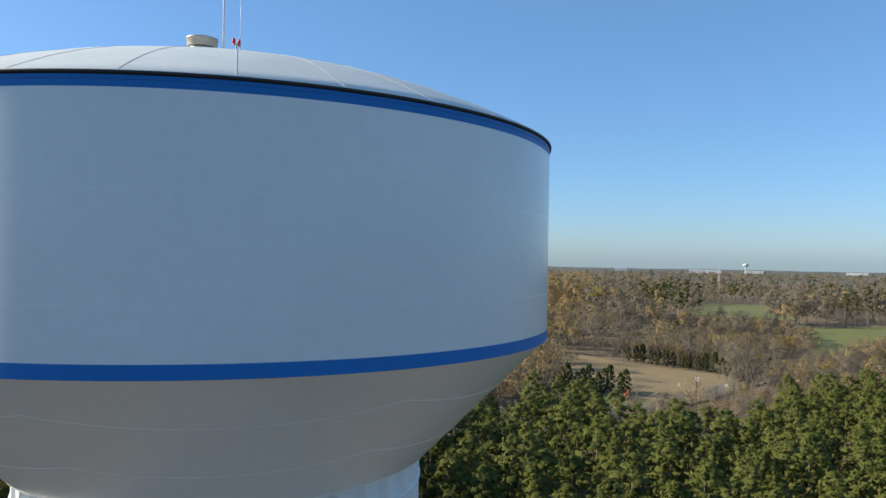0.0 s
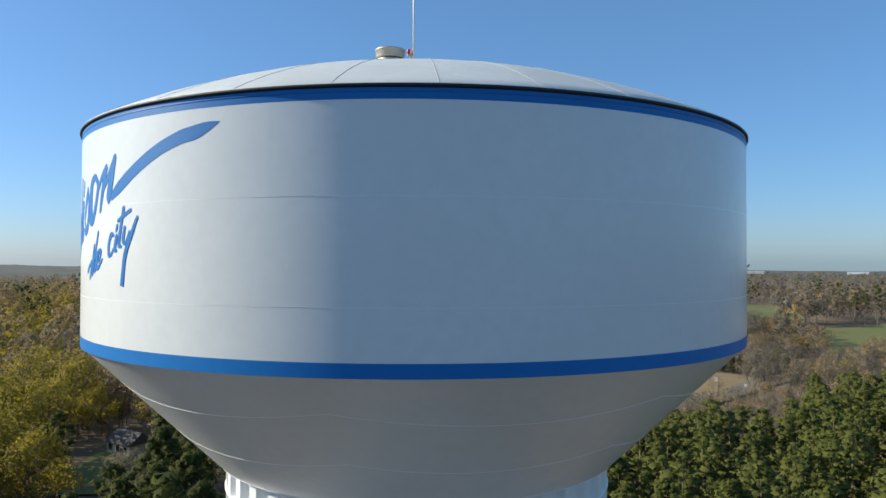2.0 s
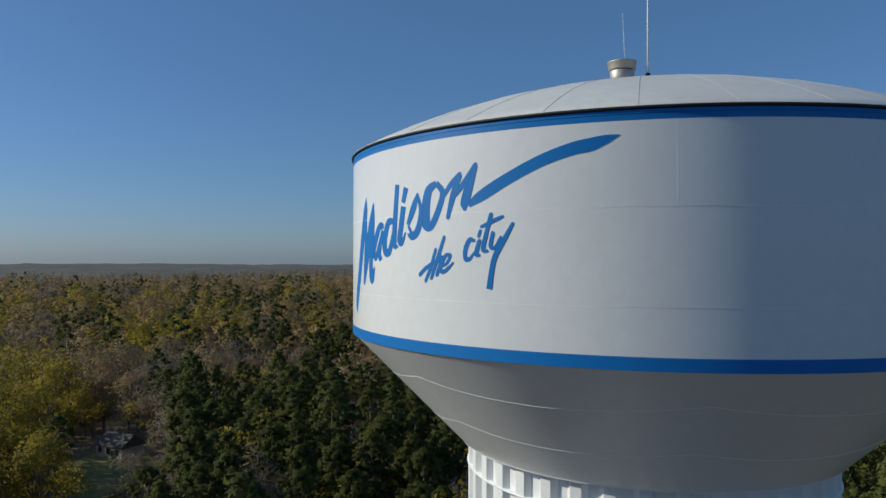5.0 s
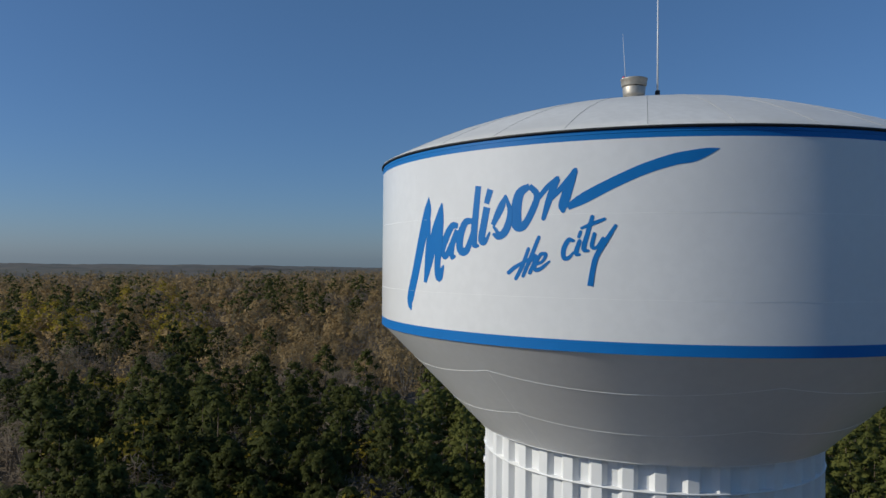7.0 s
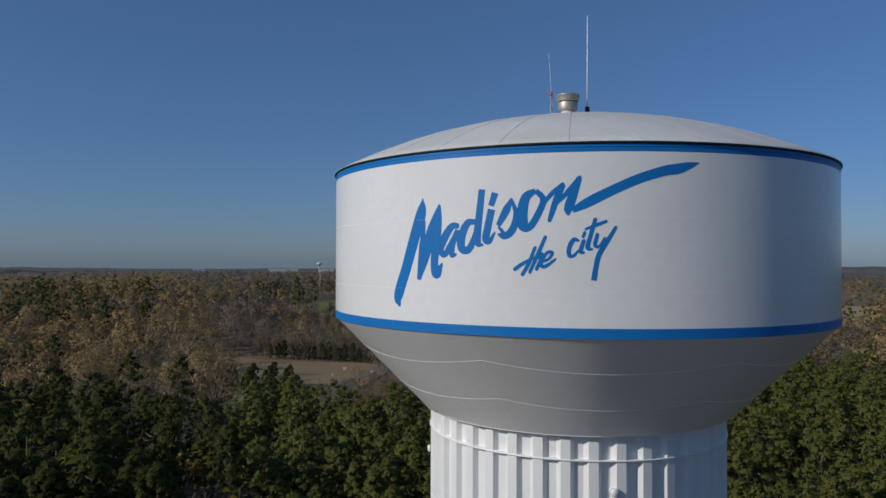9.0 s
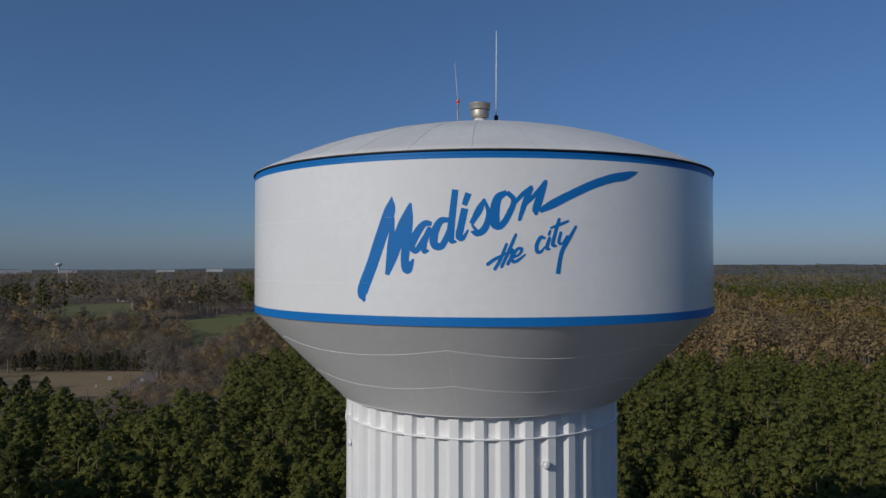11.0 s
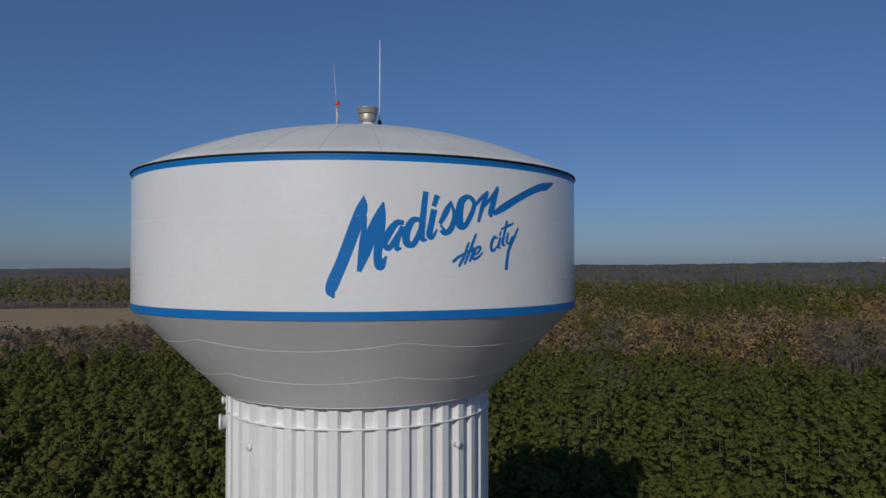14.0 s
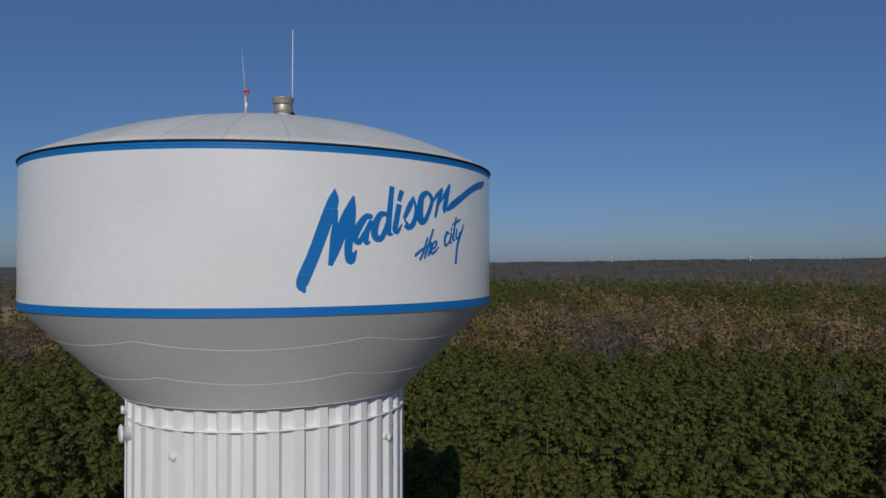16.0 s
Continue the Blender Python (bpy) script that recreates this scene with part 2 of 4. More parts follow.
ROAD = [(-120, -20), (-160, 25), (-186, 49), (-212, 72), (-250, 104), (-303, 153), (-345, 197), (-430, 285), (-530, 385), (-700, 560), (-1000, 860)]
road, road_line = ribbon("road", ROAD, 9.0, ASPHALT, 0.55, "worn two-lane asphalt road past the fields", "road")
ribbon("road_line", ROAD, 0.15, LINE_PAINT, 0.58, "faded painted road edge line", "road marking", offset=3.8)
ribbon("road_line", ROAD, 0.15, LINE_PAINT, 0.58, "faded painted road edge line", "road marking", offset=-3.8)
ribbon("farm_track", [(-345, 62), (-300, 76), (-262, 98), (-245, 106)], 3.0, CLAY, 0.5, "pale dirt track along the field edge", "track")
ROAD_XY = np.array(road_line)

# The water tower.
R, Z_RIM, Z_TOP, Z_BAND, Z_LOW, Z_CONE, R_NECK, R_COL = 11.03, 45.16, 44.85, 39.2, 38.87, 34.82, 6.95, 6.68
tower = thing("water_tower", "white fluted-column water tower with blue bands and lettering", "water tower")
for z0, z1 in ((42.78, Z_TOP), (40.38, 42.78), (Z_BAND, 40.38)):
    part("shell_course", revolve("shell_course", [(R, z0), (R, z1)], PAINT, 240), tower)
part("upper_band", revolve("upper_band", [(R + 0.002, Z_TOP - 0.002), (R + 0.002, Z_RIM - 0.06)], BLUE, 240), tower, "blue painted upper band")
part("lower_band", revolve("lower_band", [(R + 0.002, Z_LOW), (R + 0.002, Z_BAND + 0.002)], BLUE, 240), tower, "blue painted lower band")
bowl = part("bowl", revolve("bowl", [(R - 0.03 - (R - 0.03 - R_NECK) * k / 8, Z_LOW + 0.005 - (Z_LOW + 0.005 - Z_CONE) * k / 8) for k in range(9)], PAINT, 240), tower)
part("drip_edge", revolve("drip_edge", [(R - 0.05, Z_RIM - 0.06), (R + 0.045, Z_RIM - 0.045), (R + 0.065, Z_RIM - 0.025), (R + 0.065, Z_RIM + 0.01), (R + 0.05, Z_RIM + 0.025), (R - 0.3, Z_RIM + 0.06)], DARK, 240), tower, "dark overhanging roof edge")
part("neck_plate", revolve("neck_plate", [(R_NECK, Z_CONE + 0.002), (R_NECK - 0.05, Z_CONE - 0.03), (6.3, Z_CONE - 0.03)], PAINT, 160), tower)
part("stiffener", revolve("stiffener", [(R, 45.0), (R + 0.012, 45.005), (R + 0.012, 45.025), (R, 45.03)], BLUE, 240), tower)


def bead(name, radius, z_of, a0, a1, thick, steps, mat=None):
    verts, faces = [], []
    for i in range(steps + 1):
        a = a0 + (a1 - a0) * i / steps
        z = z_of(a)
        c, s = math.cos(radians(a)), math.sin(radians(a))
        for dr, dz in ((-0.004, -thick), (thick * 0.6, 0), (-0.004, thick)):
            q = radius(z) + dr
            verts.append((q * c, q * s, z + dz))
        if i:
            k = 3 * i
            faces += [(k - 3, k, k + 1, k - 2), (k - 2, k + 1, k + 2, k - 1)]
    return mesh_of(name, verts, faces, mat or WELD, True)


def cone_radius(z):
    return R - 0.03 + (z - Z_LOW - 0.005) * (R - 0.03 - R_NECK) / (Z_LOW + 0.005 - Z_CONE)


for z in (42.78, 40.38):
    part("weld_bead", bead("weld_bead", lambda q: R, lambda a, z=z: z + 0.006 * math.sin(a * 0.7), 0, 360, 0.008, 240), tower, "raised horizontal weld")
for z0, z1, first in ((42.78, Z_TOP, -10.7),):
    for k in range(6):
        a = first + 60 * k
        v = [((R + d) * math.cos(radians(a + e)), (R + d) * math.sin(radians(a + e)), z) for z in (z0, z1) for e, d in ((-0.04, -0.002), (0, 0.0015), (0.04, -0.002))]
        part("plate_seam", mesh_of("plate_seam", v, [(0, 1, 4, 3), (1, 2, 5, 4)], PAINT), tower)
for k in range(7):
    a0 = -56.9 + k * 360 / 7
    for low, sag in ((37.9, 0.36), (36.32, 0.30)):
        part("weld_bead", bead("weld_bead", cone_radius, lambda a, a0=a0, low=low, sag=sag: low - sag * (1 - ((a - a0) * 14 / 360 - 1) ** 2), a0, a0 + 360 / 7, 0.014, 30), bowl)
    if k % 3:
        continue
    v = []
    for z in (37.9, 36.3, Z_CONE + 0.05):
        q = cone_radius(z)
        v += [((q + d) * math.cos(radians(a0 + e)), (q + d) * math.sin(radians(a0 + e)), z) for e, d in ((-0.08, -0.002), (0, 0.003), (0.08, -0.002))]
    part("plate_seam", mesh_of("plate_seam", v, [(0, 1, 4, 3), (1, 2, 5, 4), (3, 4, 7, 6), (4, 5, 8, 7)], WELD), bowl)
part("weld_bead", bead("weld_bead", lambda q: R_NECK, lambda a: Z_CONE + 0.01, 0, 360, 0.03, 240), bowl)

# Roof: thirty dished plates with sealed seams.
RISE, R_ROOF = 2.68, R + 0.05
CAP = (R_ROOF ** 2 + RISE ** 2) / (2 * RISE)


def roof_z(r):
    return Z_RIM + 0.04 + RISE - (CAP - math.sqrt(CAP ** 2 - r * r))


roof = part("roof", revolve("roof", [(1.9, roof_z(1.9) - 0.006), (1.2, roof_z(1.2)), (0.6, roof_z(0.6)), (0.01, roof_z(0))], ROOF_PAINT, 60), tower, "domed pale grey roof cap")
radii = [1.9, 3.2, 4.6, 6.0, 7.4, 8.6, 9.7, 10.6, R_ROOF]
panel = revolve("roof_panel", [(r, roof_z(r)) for r in radii] + [(R_ROOF + 0.01, Z_RIM + 0.02)], ROOF_PAINT, 6, 0.0, 12.0)
rib_v = [(r, e, roof_z(r) + h) for r in radii for e, h in ((-0.013, -0.004), (0, 0.009), (0.013, -0.004))]
rib_f = [(3 * i + q, 3 * i + q + 3, 3 * i + q + 4, 3 * i + q + 1) for i in range(len(radii) - 1) for q in (0, 1)]
seam = mesh_of("roof_seam", rib_v, rib_f, SEAM)
for k in range(30):
    part("roof_panel", panel, roof, at=turn(-3.3 + 12 * k))
    part("roof_seam", seam, roof, "dark sealed roof seam" if k == 0 else "", at=turn(-3.3 + 12 * k))

# Column: forty folded flutes.
column = part("column", revolve("column", [(6.3, 34.84), (6.3, 0)], COLUMN_PAINT, 80), tower, "white fluted steel column")
PITCH = 9.0


def at_angle(r, a, z):
    return (r * math.cos(radians(a)), r * math.sin(radians(a)), z)


folds = [(6.47, 0.0), (6.47, 3.0), (6.48, 3.15), (6.665, 4.5), (R_COL, 4.65), (R_COL, 7.75), (6.665, 7.9), (6.48, 8.9), (6.47, 9.0)]
levels = [0.0, 11.0, 22.0, 34.85]
fv = [at_angle(r, a, z) for z in levels for r, a in folds]
k = len(folds)
ff = [(i * k + q, i * k + q + 1, (i + 1) * k + q + 1, (i + 1) * k + q) for i in range(len(levels) - 1) for q in range(k - 1)]
flute = mesh_of("flute", fv, ff, COLUMN_PAINT)
for i in range(40):
    part("flute", flute, column, at=turn(-65.35 + PITCH * i))
part("neck_ring", revolve("neck_ring", [(6.4, 33.81), (R_COL + 0.035, 33.81), (R_COL + 0.045, 33.835), (R_COL + 0.035, 33.86), (6.4, 33.86)], COLUMN_PAINT, 160), tower, "white stiffening ring round the column")


def port(a, z, r, deep, label):
    m = turn(a) @ Matrix.Translation((R_COL - 0.28, 0, z)) @ Matrix.Rotation(radians(90), 4, "Y")
    ob = part("port", revolve("port", [(0.001, deep), (r * 0.8, deep), (r * 0.86, deep - 0.02), (r * 0.86, deep - 0.05), (r, deep - 0.05), (r, deep - 0.1), (r * 0.8, deep - 0.1), (r * 0.8, 0)], COLUMN_PAINT, 20), column, label, m)
    return ob


port(-25.5, 32.68, 0.17, 0.42, "round white painted port cover")
port(-114.5, 32.72, 0.17, 0.42, "round white painted port cover")
port(-148.0, 33.15, 0.42, 0.62, "large round white access hatch")
port(-151.0, 34.15, 0.2, 0.5, "round white painted port cover")

# Lettering: brushed strokes laid on the shell.
SPAN_ANGLE = -46.0


def brush(points, steps=7):
    """A smooth line through (along, height, width) points, thickened by its width."""
    p = [np.array(q) for q in points]
    if len(p) == 2:
        p.insert(1, (p[0] + p[1]) / 2)
    line = []
    for a, b, c, d in zip([2 * p[0] - p[1]] + p, p, p[1:], p[2:] + [2 * p[-1] - p[-2]]):
        line += [0.5 * (2 * b + (c - a) * t + (2 * a - 5 * b + 4 * c - d) * t * t + (3 * b - a - 3 * c + d) * t ** 3) for t in np.arange(steps) / steps]
    return line + [p[-1]]


def letter_mesh(name, strokes, level):
    verts, faces = [], []
    for layer, stroke in enumerate(strokes):
        values = [float(v) for v in stroke.split()]
        line = brush(list(zip(values[0::3], values[1::3], values[2::3])))
        base = len(verts)
        lift = level + 0.0012 * layer
        for i, (s, z, w) in enumerate(line):
            e = line[min(i + 1, len(line) - 1)] - line[max(i - 1, 0)]
            n = math.hypot(e[0], e[1]) or 1
            for q in (-0.5, 0.5):
                s2, z2 = s - e[1] / n * w * q, z + e[0] / n * w * q
                for up in (-0.002, lift):
                    verts.append(at_angle(R + up, SPAN_ANGLE + math.degrees(s2 / R), z2))
            if i:
                k = base + 4 * i
                faces += [(k - 3, k + 1, k + 3, k - 1), (k - 4, k, k + 1, k - 3), (k - 2, k + 2, k + 3, k - 1)]
        k = base + 4 * (len(line) - 1)
        faces += [(base, base + 1, base + 3, base + 2), (k, k + 1, k + 3, k + 2)]
        for end, other in ((0, 1), (-1, -2)):
            s, z, w = line[end]
            if w > 0.15:
                continue
            hub = len(verts)
            verts.append(at_angle(R + lift - 0.0006, SPAN_ANGLE + math.degrees(s / R), z))
            for j in range(11):
                t = 2 * math.pi * j / 10
                verts.append(at_angle(R + lift - 0.0006, SPAN_ANGLE + math.degrees((s + 0.5 * w * math.cos(t)) / R), z + 0.5 * w * math.sin(t)))
            faces += [(hub, hub + 1 + j, hub + 2 + j) for j in range(10)]
    return mesh_of(name, verts, faces, BLUE)


STROKES = {
    "M": [
        "-3.98 43.51 0.05  -4.05 43.03 0.44  -4.39 42.1 0.48  -4.77 41.07 0.47  -5.17 40.1 0.46  -5.11 39.77 0.15",
        "-3.91 42.73 0.11  -4.01 41.84 0.26  -4.15 40.69 0.18",
        "-4.15 40.69 0.16  -3.91 41.42 0.39  -3.59 42.34 0.43  -3.34 42.97 0.27  -3.26 43.26 0.08",
        "-3.25 43.24 0.1  -3.28 42.67 0.25  -3.4 41.83 0.34  -3.46 41.25 0.32  -3.36 40.9 0.36  -3.15 41.23 0.1",
    ],
    "a": [
        "-2.46 42.52 0.16  -2.74 42.52 0.24  -3.05 42.12 0.31  -3.19 41.71 0.23  -3.03 41.57 0.22  -2.78 41.91 0.22  -2.55 42.3 0.18",
        "-2.51 42.4 0.2  -2.72 41.91 0.24  -2.74 41.56 0.2  -2.6 41.56 0.1",
    ],
    "d": [
        "-1.8 42.65 0.15  -2.13 42.62 0.25  -2.36 42.19 0.31  -2.36 41.78 0.29  -2.1 41.73 0.25  -1.89 42.11 0.21  -1.78 42.47 0.15",
        "-1.61 43.73 0.23  -1.69 43.04 0.25  -1.77 42.31 0.27  -1.75 41.94 0.23  -1.59 41.88 0.08",
    ],
    "i": [
        "-1.29 43.17 0.2  -1.14 43.6 0.24",
        "-1.27 43.06 0.26  -1.4 42.46 0.26  -1.47 42.08 0.26  -1.34 42 0.17  -1.16 42.28 0.07",
    ],
    "s": [
        "-0.6 43.37 0.07  -0.75 43.03 0.26  -1.04 42.51 0.17",
        "-1.02 42.46 0.07  -0.94 42.38 0.11  -0.85 42.26 0.13",
        "-0.59 43.36 0.11  -0.44 42.96 0.16  -0.47 42.57 0.23  -0.62 42.28 0.25  -0.83 42.17 0.22  -1 42.22 0.11",
    ],
    "o": [
        "0.22 43.63 0.17  -0.1 43.42 0.3  -0.22 42.92 0.36  -0.18 42.5 0.36  0.06 42.49 0.24  0.35 42.97 0.22  0.46 43.36 0.2  0.22 43.63 0.17",
    ],
    "n": [
        "0.48 43.22 0.12  0.77 43.55 0.16  1.09 43.82 0.12",
        "1.09 43.81 0.19  0.87 43.29 0.21  0.67 42.67 0.14",
        "0.81 43.14 0.09  1.2 43.52 0.16  1.62 44.03 0.12",
        "1.61 44.02 0.17  1.44 43.56 0.26  1.27 43.05 0.29  1.26 42.88 0.14",
    ],
    "the": [
        "0.2 41.78 0.11  -0.01 41.26 0.13  -0.21 40.91 0.12",
        "-0.46 41.08 0.13  -0.21 41.26 0.12  0.22 41.48 0.08",
        "0.53 42.12 0.11  0.3 41.59 0.13  0.03 40.99 0.11",
        "0.12 41.25 0.06  0.39 41.58 0.11  0.41 41.45 0.12  0.25 41.09 0.12",
        "0.45 41.33 0.08  0.64 41.42 0.09  0.75 41.62 0.11  0.58 41.61 0.11  0.41 41.32 0.12  0.44 41.17 0.12  0.62 41.23 0.11  0.86 41.42 0.06",
    ],
    "city": [
        "1.58 42.01 0.09  1.43 42.03 0.14  1.29 41.77 0.15  1.3 41.53 0.14  1.44 41.53 0.11  1.58 41.69 0.06",
        "1.78 42.26 0.1  1.73 42.13 0.1",
        "1.75 42 0.12  1.65 41.67 0.14  1.75 41.62 0.08",
        "2.11 42.68 0.12  1.97 42.2 0.13  1.87 41.79 0.14  2 41.73 0.08",
        "1.81 42.37 0.08  2.11 42.49 0.11  2.45 42.62 0.09",
        "2.17 42.2 0.11  2.1 41.87 0.12  2.23 41.82 0.09  2.41 42.08 0.09",
        "2.75 42.43 0.09  2.51 42.04 0.13  2.23 41.58 0.15  2.13 41.19 0.15  2.06 40.74 0.17",
    ],
    "swash": [
        "1.4 42.97 0.17  1.87 43.22 0.31  2.65 43.61 0.31  3.5 43.98 0.31  4.3 44.23 0.32  4.77 44.31 0.33  5.15 44.42 0.22  5.48 44.51 0.02",
    ],
}
for i, (word, strokes) in enumerate(STROKES.items()):
    part("lettering", letter_mesh("lettering", strokes, 0.0045 + 0.0003 * i), tower, "blue brush-script painted lettering")

# Fittings on the roof.
vent = thing("roof_vent", "round two-tier galvanised steel vent on the roof", "roof vent", (0.79, -0.96, roof_z(1.24) + 0.19))
part("vent_neck", revolve("vent_neck", [(0.56, -0.28), (0.46, -0.06), (0.32, 0.05), (0.27, 0.12), (0.27, 0.3)], ROOF_PAINT, 32), vent, "white painted vent base")
part("vent_drum", revolve("vent_drum", [(0.2, 0.13), (0.3, 0.13), (0.43, 0.2), (0.435, 0.24), (0.46, 0.5), (0.45, 0.52), (0.2, 0.52)], STEEL, 40), vent)
# Near-black strip that paints the shade in the gap under the cap.
part("vent_screen", revolve("vent_screen", [(0.4, 0.5), (0.4, 0.57)], DARK, 32), vent, "near-black strip for the shaded gap under the cap")
part("vent_cap", revolve("vent_cap", [(0.3, 0.57), (0.44, 0.55), (0.49, 0.56), (0.505, 0.6), (0.525, 0.81), (0.54, 0.82), (0.54, 0.86), (0.51, 0.87), (0.48, 0.85), (0.01, 0.88)], STEEL, 40), vent)
whip = thing("antenna", "tall white fibreglass whip antenna on the roof", "antenna", (1.1, -0.08, roof_z(1.12) + 0.04))
part("bracket", box("bracket", 0.17, 0.15, 0.58, DARK, 0.015, -0.06), whip, "dark clamp bracket")
part("bracket_post", rod("bracket_post", (0.11, -0.05, -0.1), (0.11, -0.05, 0.42), 0.03, 0.03, DARK), whip)
part("whip", rod("whip", (0, 0, 0.2), (0.02, 0, 4.72), 0.04, 0.022, WHITE_ROD), whip)
beacon = thing("warning_light", "twin red obstruction lamps on a steel pole", "warning light", (-1.1, -0.47, roof_z(1.2) + 0.42))
part("pole", rod("pole", (0, 0, -0.46), (0, 0, 1.0), 0.035, 0.03, STEEL), beacon)
part("junction_box", box("junction_box", 0.1, 0.08, 0.22, STEEL, 0.01, 0.3), beacon)
part("crossbar", rod("crossbar", (0.1, -0.075, 1.0), (-0.1, 0.075, 1.0), 0.025, 0.025, STEEL), beacon)
for s in (-0.11, 0.11):
    lampcap = part("lamp", revolve("lamp", [(0.03, 0.98), (0.05, 1.0), (0.062, 1.04), (0.065, 1.16), (0.05, 1.2), (0.001, 1.22)], RED_GLASS, 16), beacon, "red glass lamp", pose(-0.8 * s, 0.6 * s, 0))
    part("lamp_base", revolve("lamp_base", [(0.02, 0.93), (0.055, 0.95), (0.055, 1.0), (0.02, 1.0)], STEEL, 12), lampcap)
thin = thing("antenna", "thin leaning wire antenna beside the red lamps", "antenna", (-1.18, -0.35, roof_z(1.2) + 0.42))
part("mast", rod("mast", (0, 0, -0.46), (-0.02, 0, 0.95), 0.03, 0.025, WHITE_ROD), thin)
part("whip", rod("whip", (-0.02, 0, 0.9), (-0.17, -0.08, 3.2), 0.014, 0.006, WHITE_ROD), thin)
hatch = thing("roof_hatch", "low white hatch cover on the roof", "roof hatch", (-0.2, -1.5, roof_z(1.5) - 0.04))
part("curb", box("curb", 0.62, 0.62, 0.14, ROOF_PAINT, 0.02), hatch)
part("cover", box("cover", 0.7, 0.7, 0.06, WHITE_ROD, 0.015, 0.14), hatch)

# Trees. Leaves are small blades, twigs long thin ones.
rng = np.random.default_rng(7)


def unit(v):
    return v / (np.linalg.norm(v, axis=1)[:, None] + 1e-9)


def blades(centres, length, width, out, loose=0.55):
    """One triangle at each centre, lying roughly across the outward direction and shaded with the crown's roundness."""
    n = len(centres)
    out = unit(out)
    face = unit(out + loose * rng.normal(size=(n, 3)))
    d = unit(np.cross(face, rng.normal(size=(n, 3))))
    s = np.cross(face, d)
    k = rng.uniform(0.7, 1.3, (n, 1))
    v = np.stack([centres + s * width * k / 2 - d * length * k * 0.4, centres - s * width * k / 2 - d * length * k * 0.4, centres + d * length * k * 0.6], 1).reshape(-1, 3)
    return v, np.arange(3 * n).reshape(-1, 3), np.repeat(unit(0.8 * out + 0.2 * face + np.array((0, 0, 0.1))), 3, axis=0)


OCTA = (np.array([(1, 0, 0), (-1, 0, 0), (0, 1, 0), (0, -1, 0), (0, 0, 1), (0, 0, -1)], float),
        np.array([(0, 2, 4), (2, 1, 4), (1, 3, 4), (3, 0, 4), (2, 0, 5), (1, 2, 5), (3, 1, 5), (0, 3, 5)]))


def core(centre, size, out, shape=OCTA, rough=0.2):
    """The dense inside of a clump of leaves, uneven and turned at random."""
    v, f = shape
    q, r = np.linalg.qr(rng.normal(size=(3, 3)))
    if np.linalg.det(q) < 0:
        q[:, 0] = -q[:, 0]
    u = v @ q
    v = u * rng.uniform(1 - rough, 1 + rough, (len(v), 1)) * size
    return v + centre, f, unit(0.8 * unit(u) + out + np.array((0, 0, 0.1)))


def taper(a, b, r0, r1, n=5):
    a, b = np.array(a, float), np.array(b, float)
    d = (b - a) / np.linalg.norm(b - a)
    u = np.cross(d, (0.3, 0.9, 0.2))
    u /= np.linalg.norm(u)
    w = np.cross(d, u)
    t = np.arange(n) * 2 * np.pi / n
    ring = np.outer(np.cos(t), u) + np.outer(np.sin(t), w)
    v = np.concatenate([a + ring * r0, b + ring * r1])
    f = np.array([(i, (i + 1) % n, n + i) for i in range(n)] + [((i + 1) % n, n + (i + 1) % n, n + i) for i in range(n)])
    return v, f


def join(pieces):
    """Joins (vertices, triangles) or (vertices, triangles, normals) into one."""
    fs, base = [], 0
    for q in pieces:
        fs.append(q[1] + base)
        base += len(q[0])
    made = [np.concatenate([q[0] for q in pieces]), np.concatenate(fs)]
    if len(pieces[0]) > 2:
        made.append(np.concatenate([q[2] for q in pieces]))
    return tuple(made)


def pine(h, rad, clumps, per, size, bare=0.38, sides=6):
    """Loblolly pine: a straight trunk, whorled limbs and needle clumps with gaps."""
    wood, needles = [taper((0, 0, 0), (0.1, 0.05, h * 0.96), h * 0.012 + 0.03, 0.03, sides)], []
    few = math.sqrt(26 / max(clumps, 26)) if clumps >= 20 else 1.25
    for i in range(clumps):
        t = bare + (1 - bare) * ((i + rng.uniform(0, 1)) / clumps) ** 0.85
        q = (t - bare) / (1 - bare)
        reach = rad * (0.55 + 0.6 * q) * (1 - q ** 2.6) + 0.15
        a, k = i * 2.4 + rng.normal() * 0.35, math.sqrt(rng.uniform(0.12, 1))
        c = np.array((reach * k * math.cos(a), reach * k * math.sin(a), h * t + 0.25 * reach * k))
        if clumps > 40 and i % 2 == 0:
            wood.append(taper((0, 0, h * t - 0.4), c, 0.05, 0.015, 3))
        lump = rad * 0.36 * few * rng.uniform(0.75, 1.3) * (1 - 0.35 * q)
        p = rng.normal(size=(per, 3))
        p = p / np.linalg.norm(p, axis=1)[:, None] * np.cbrt(rng.uniform(0.3, 1, (per, 1))) * lump * (1, 1, 0.62)
        away = 0.9 * np.array((c[0], c[1], (0.15 + 0.75 * q) * rad)) / rad
        needles.append(core(c, np.array((1, 1, 0.6)) * lump * 0.72, away))
        needles.append(blades(c + p, size * 1.35, size * 0.62, unit(p) + away, 0.42))
    return join(wood), join(needles)


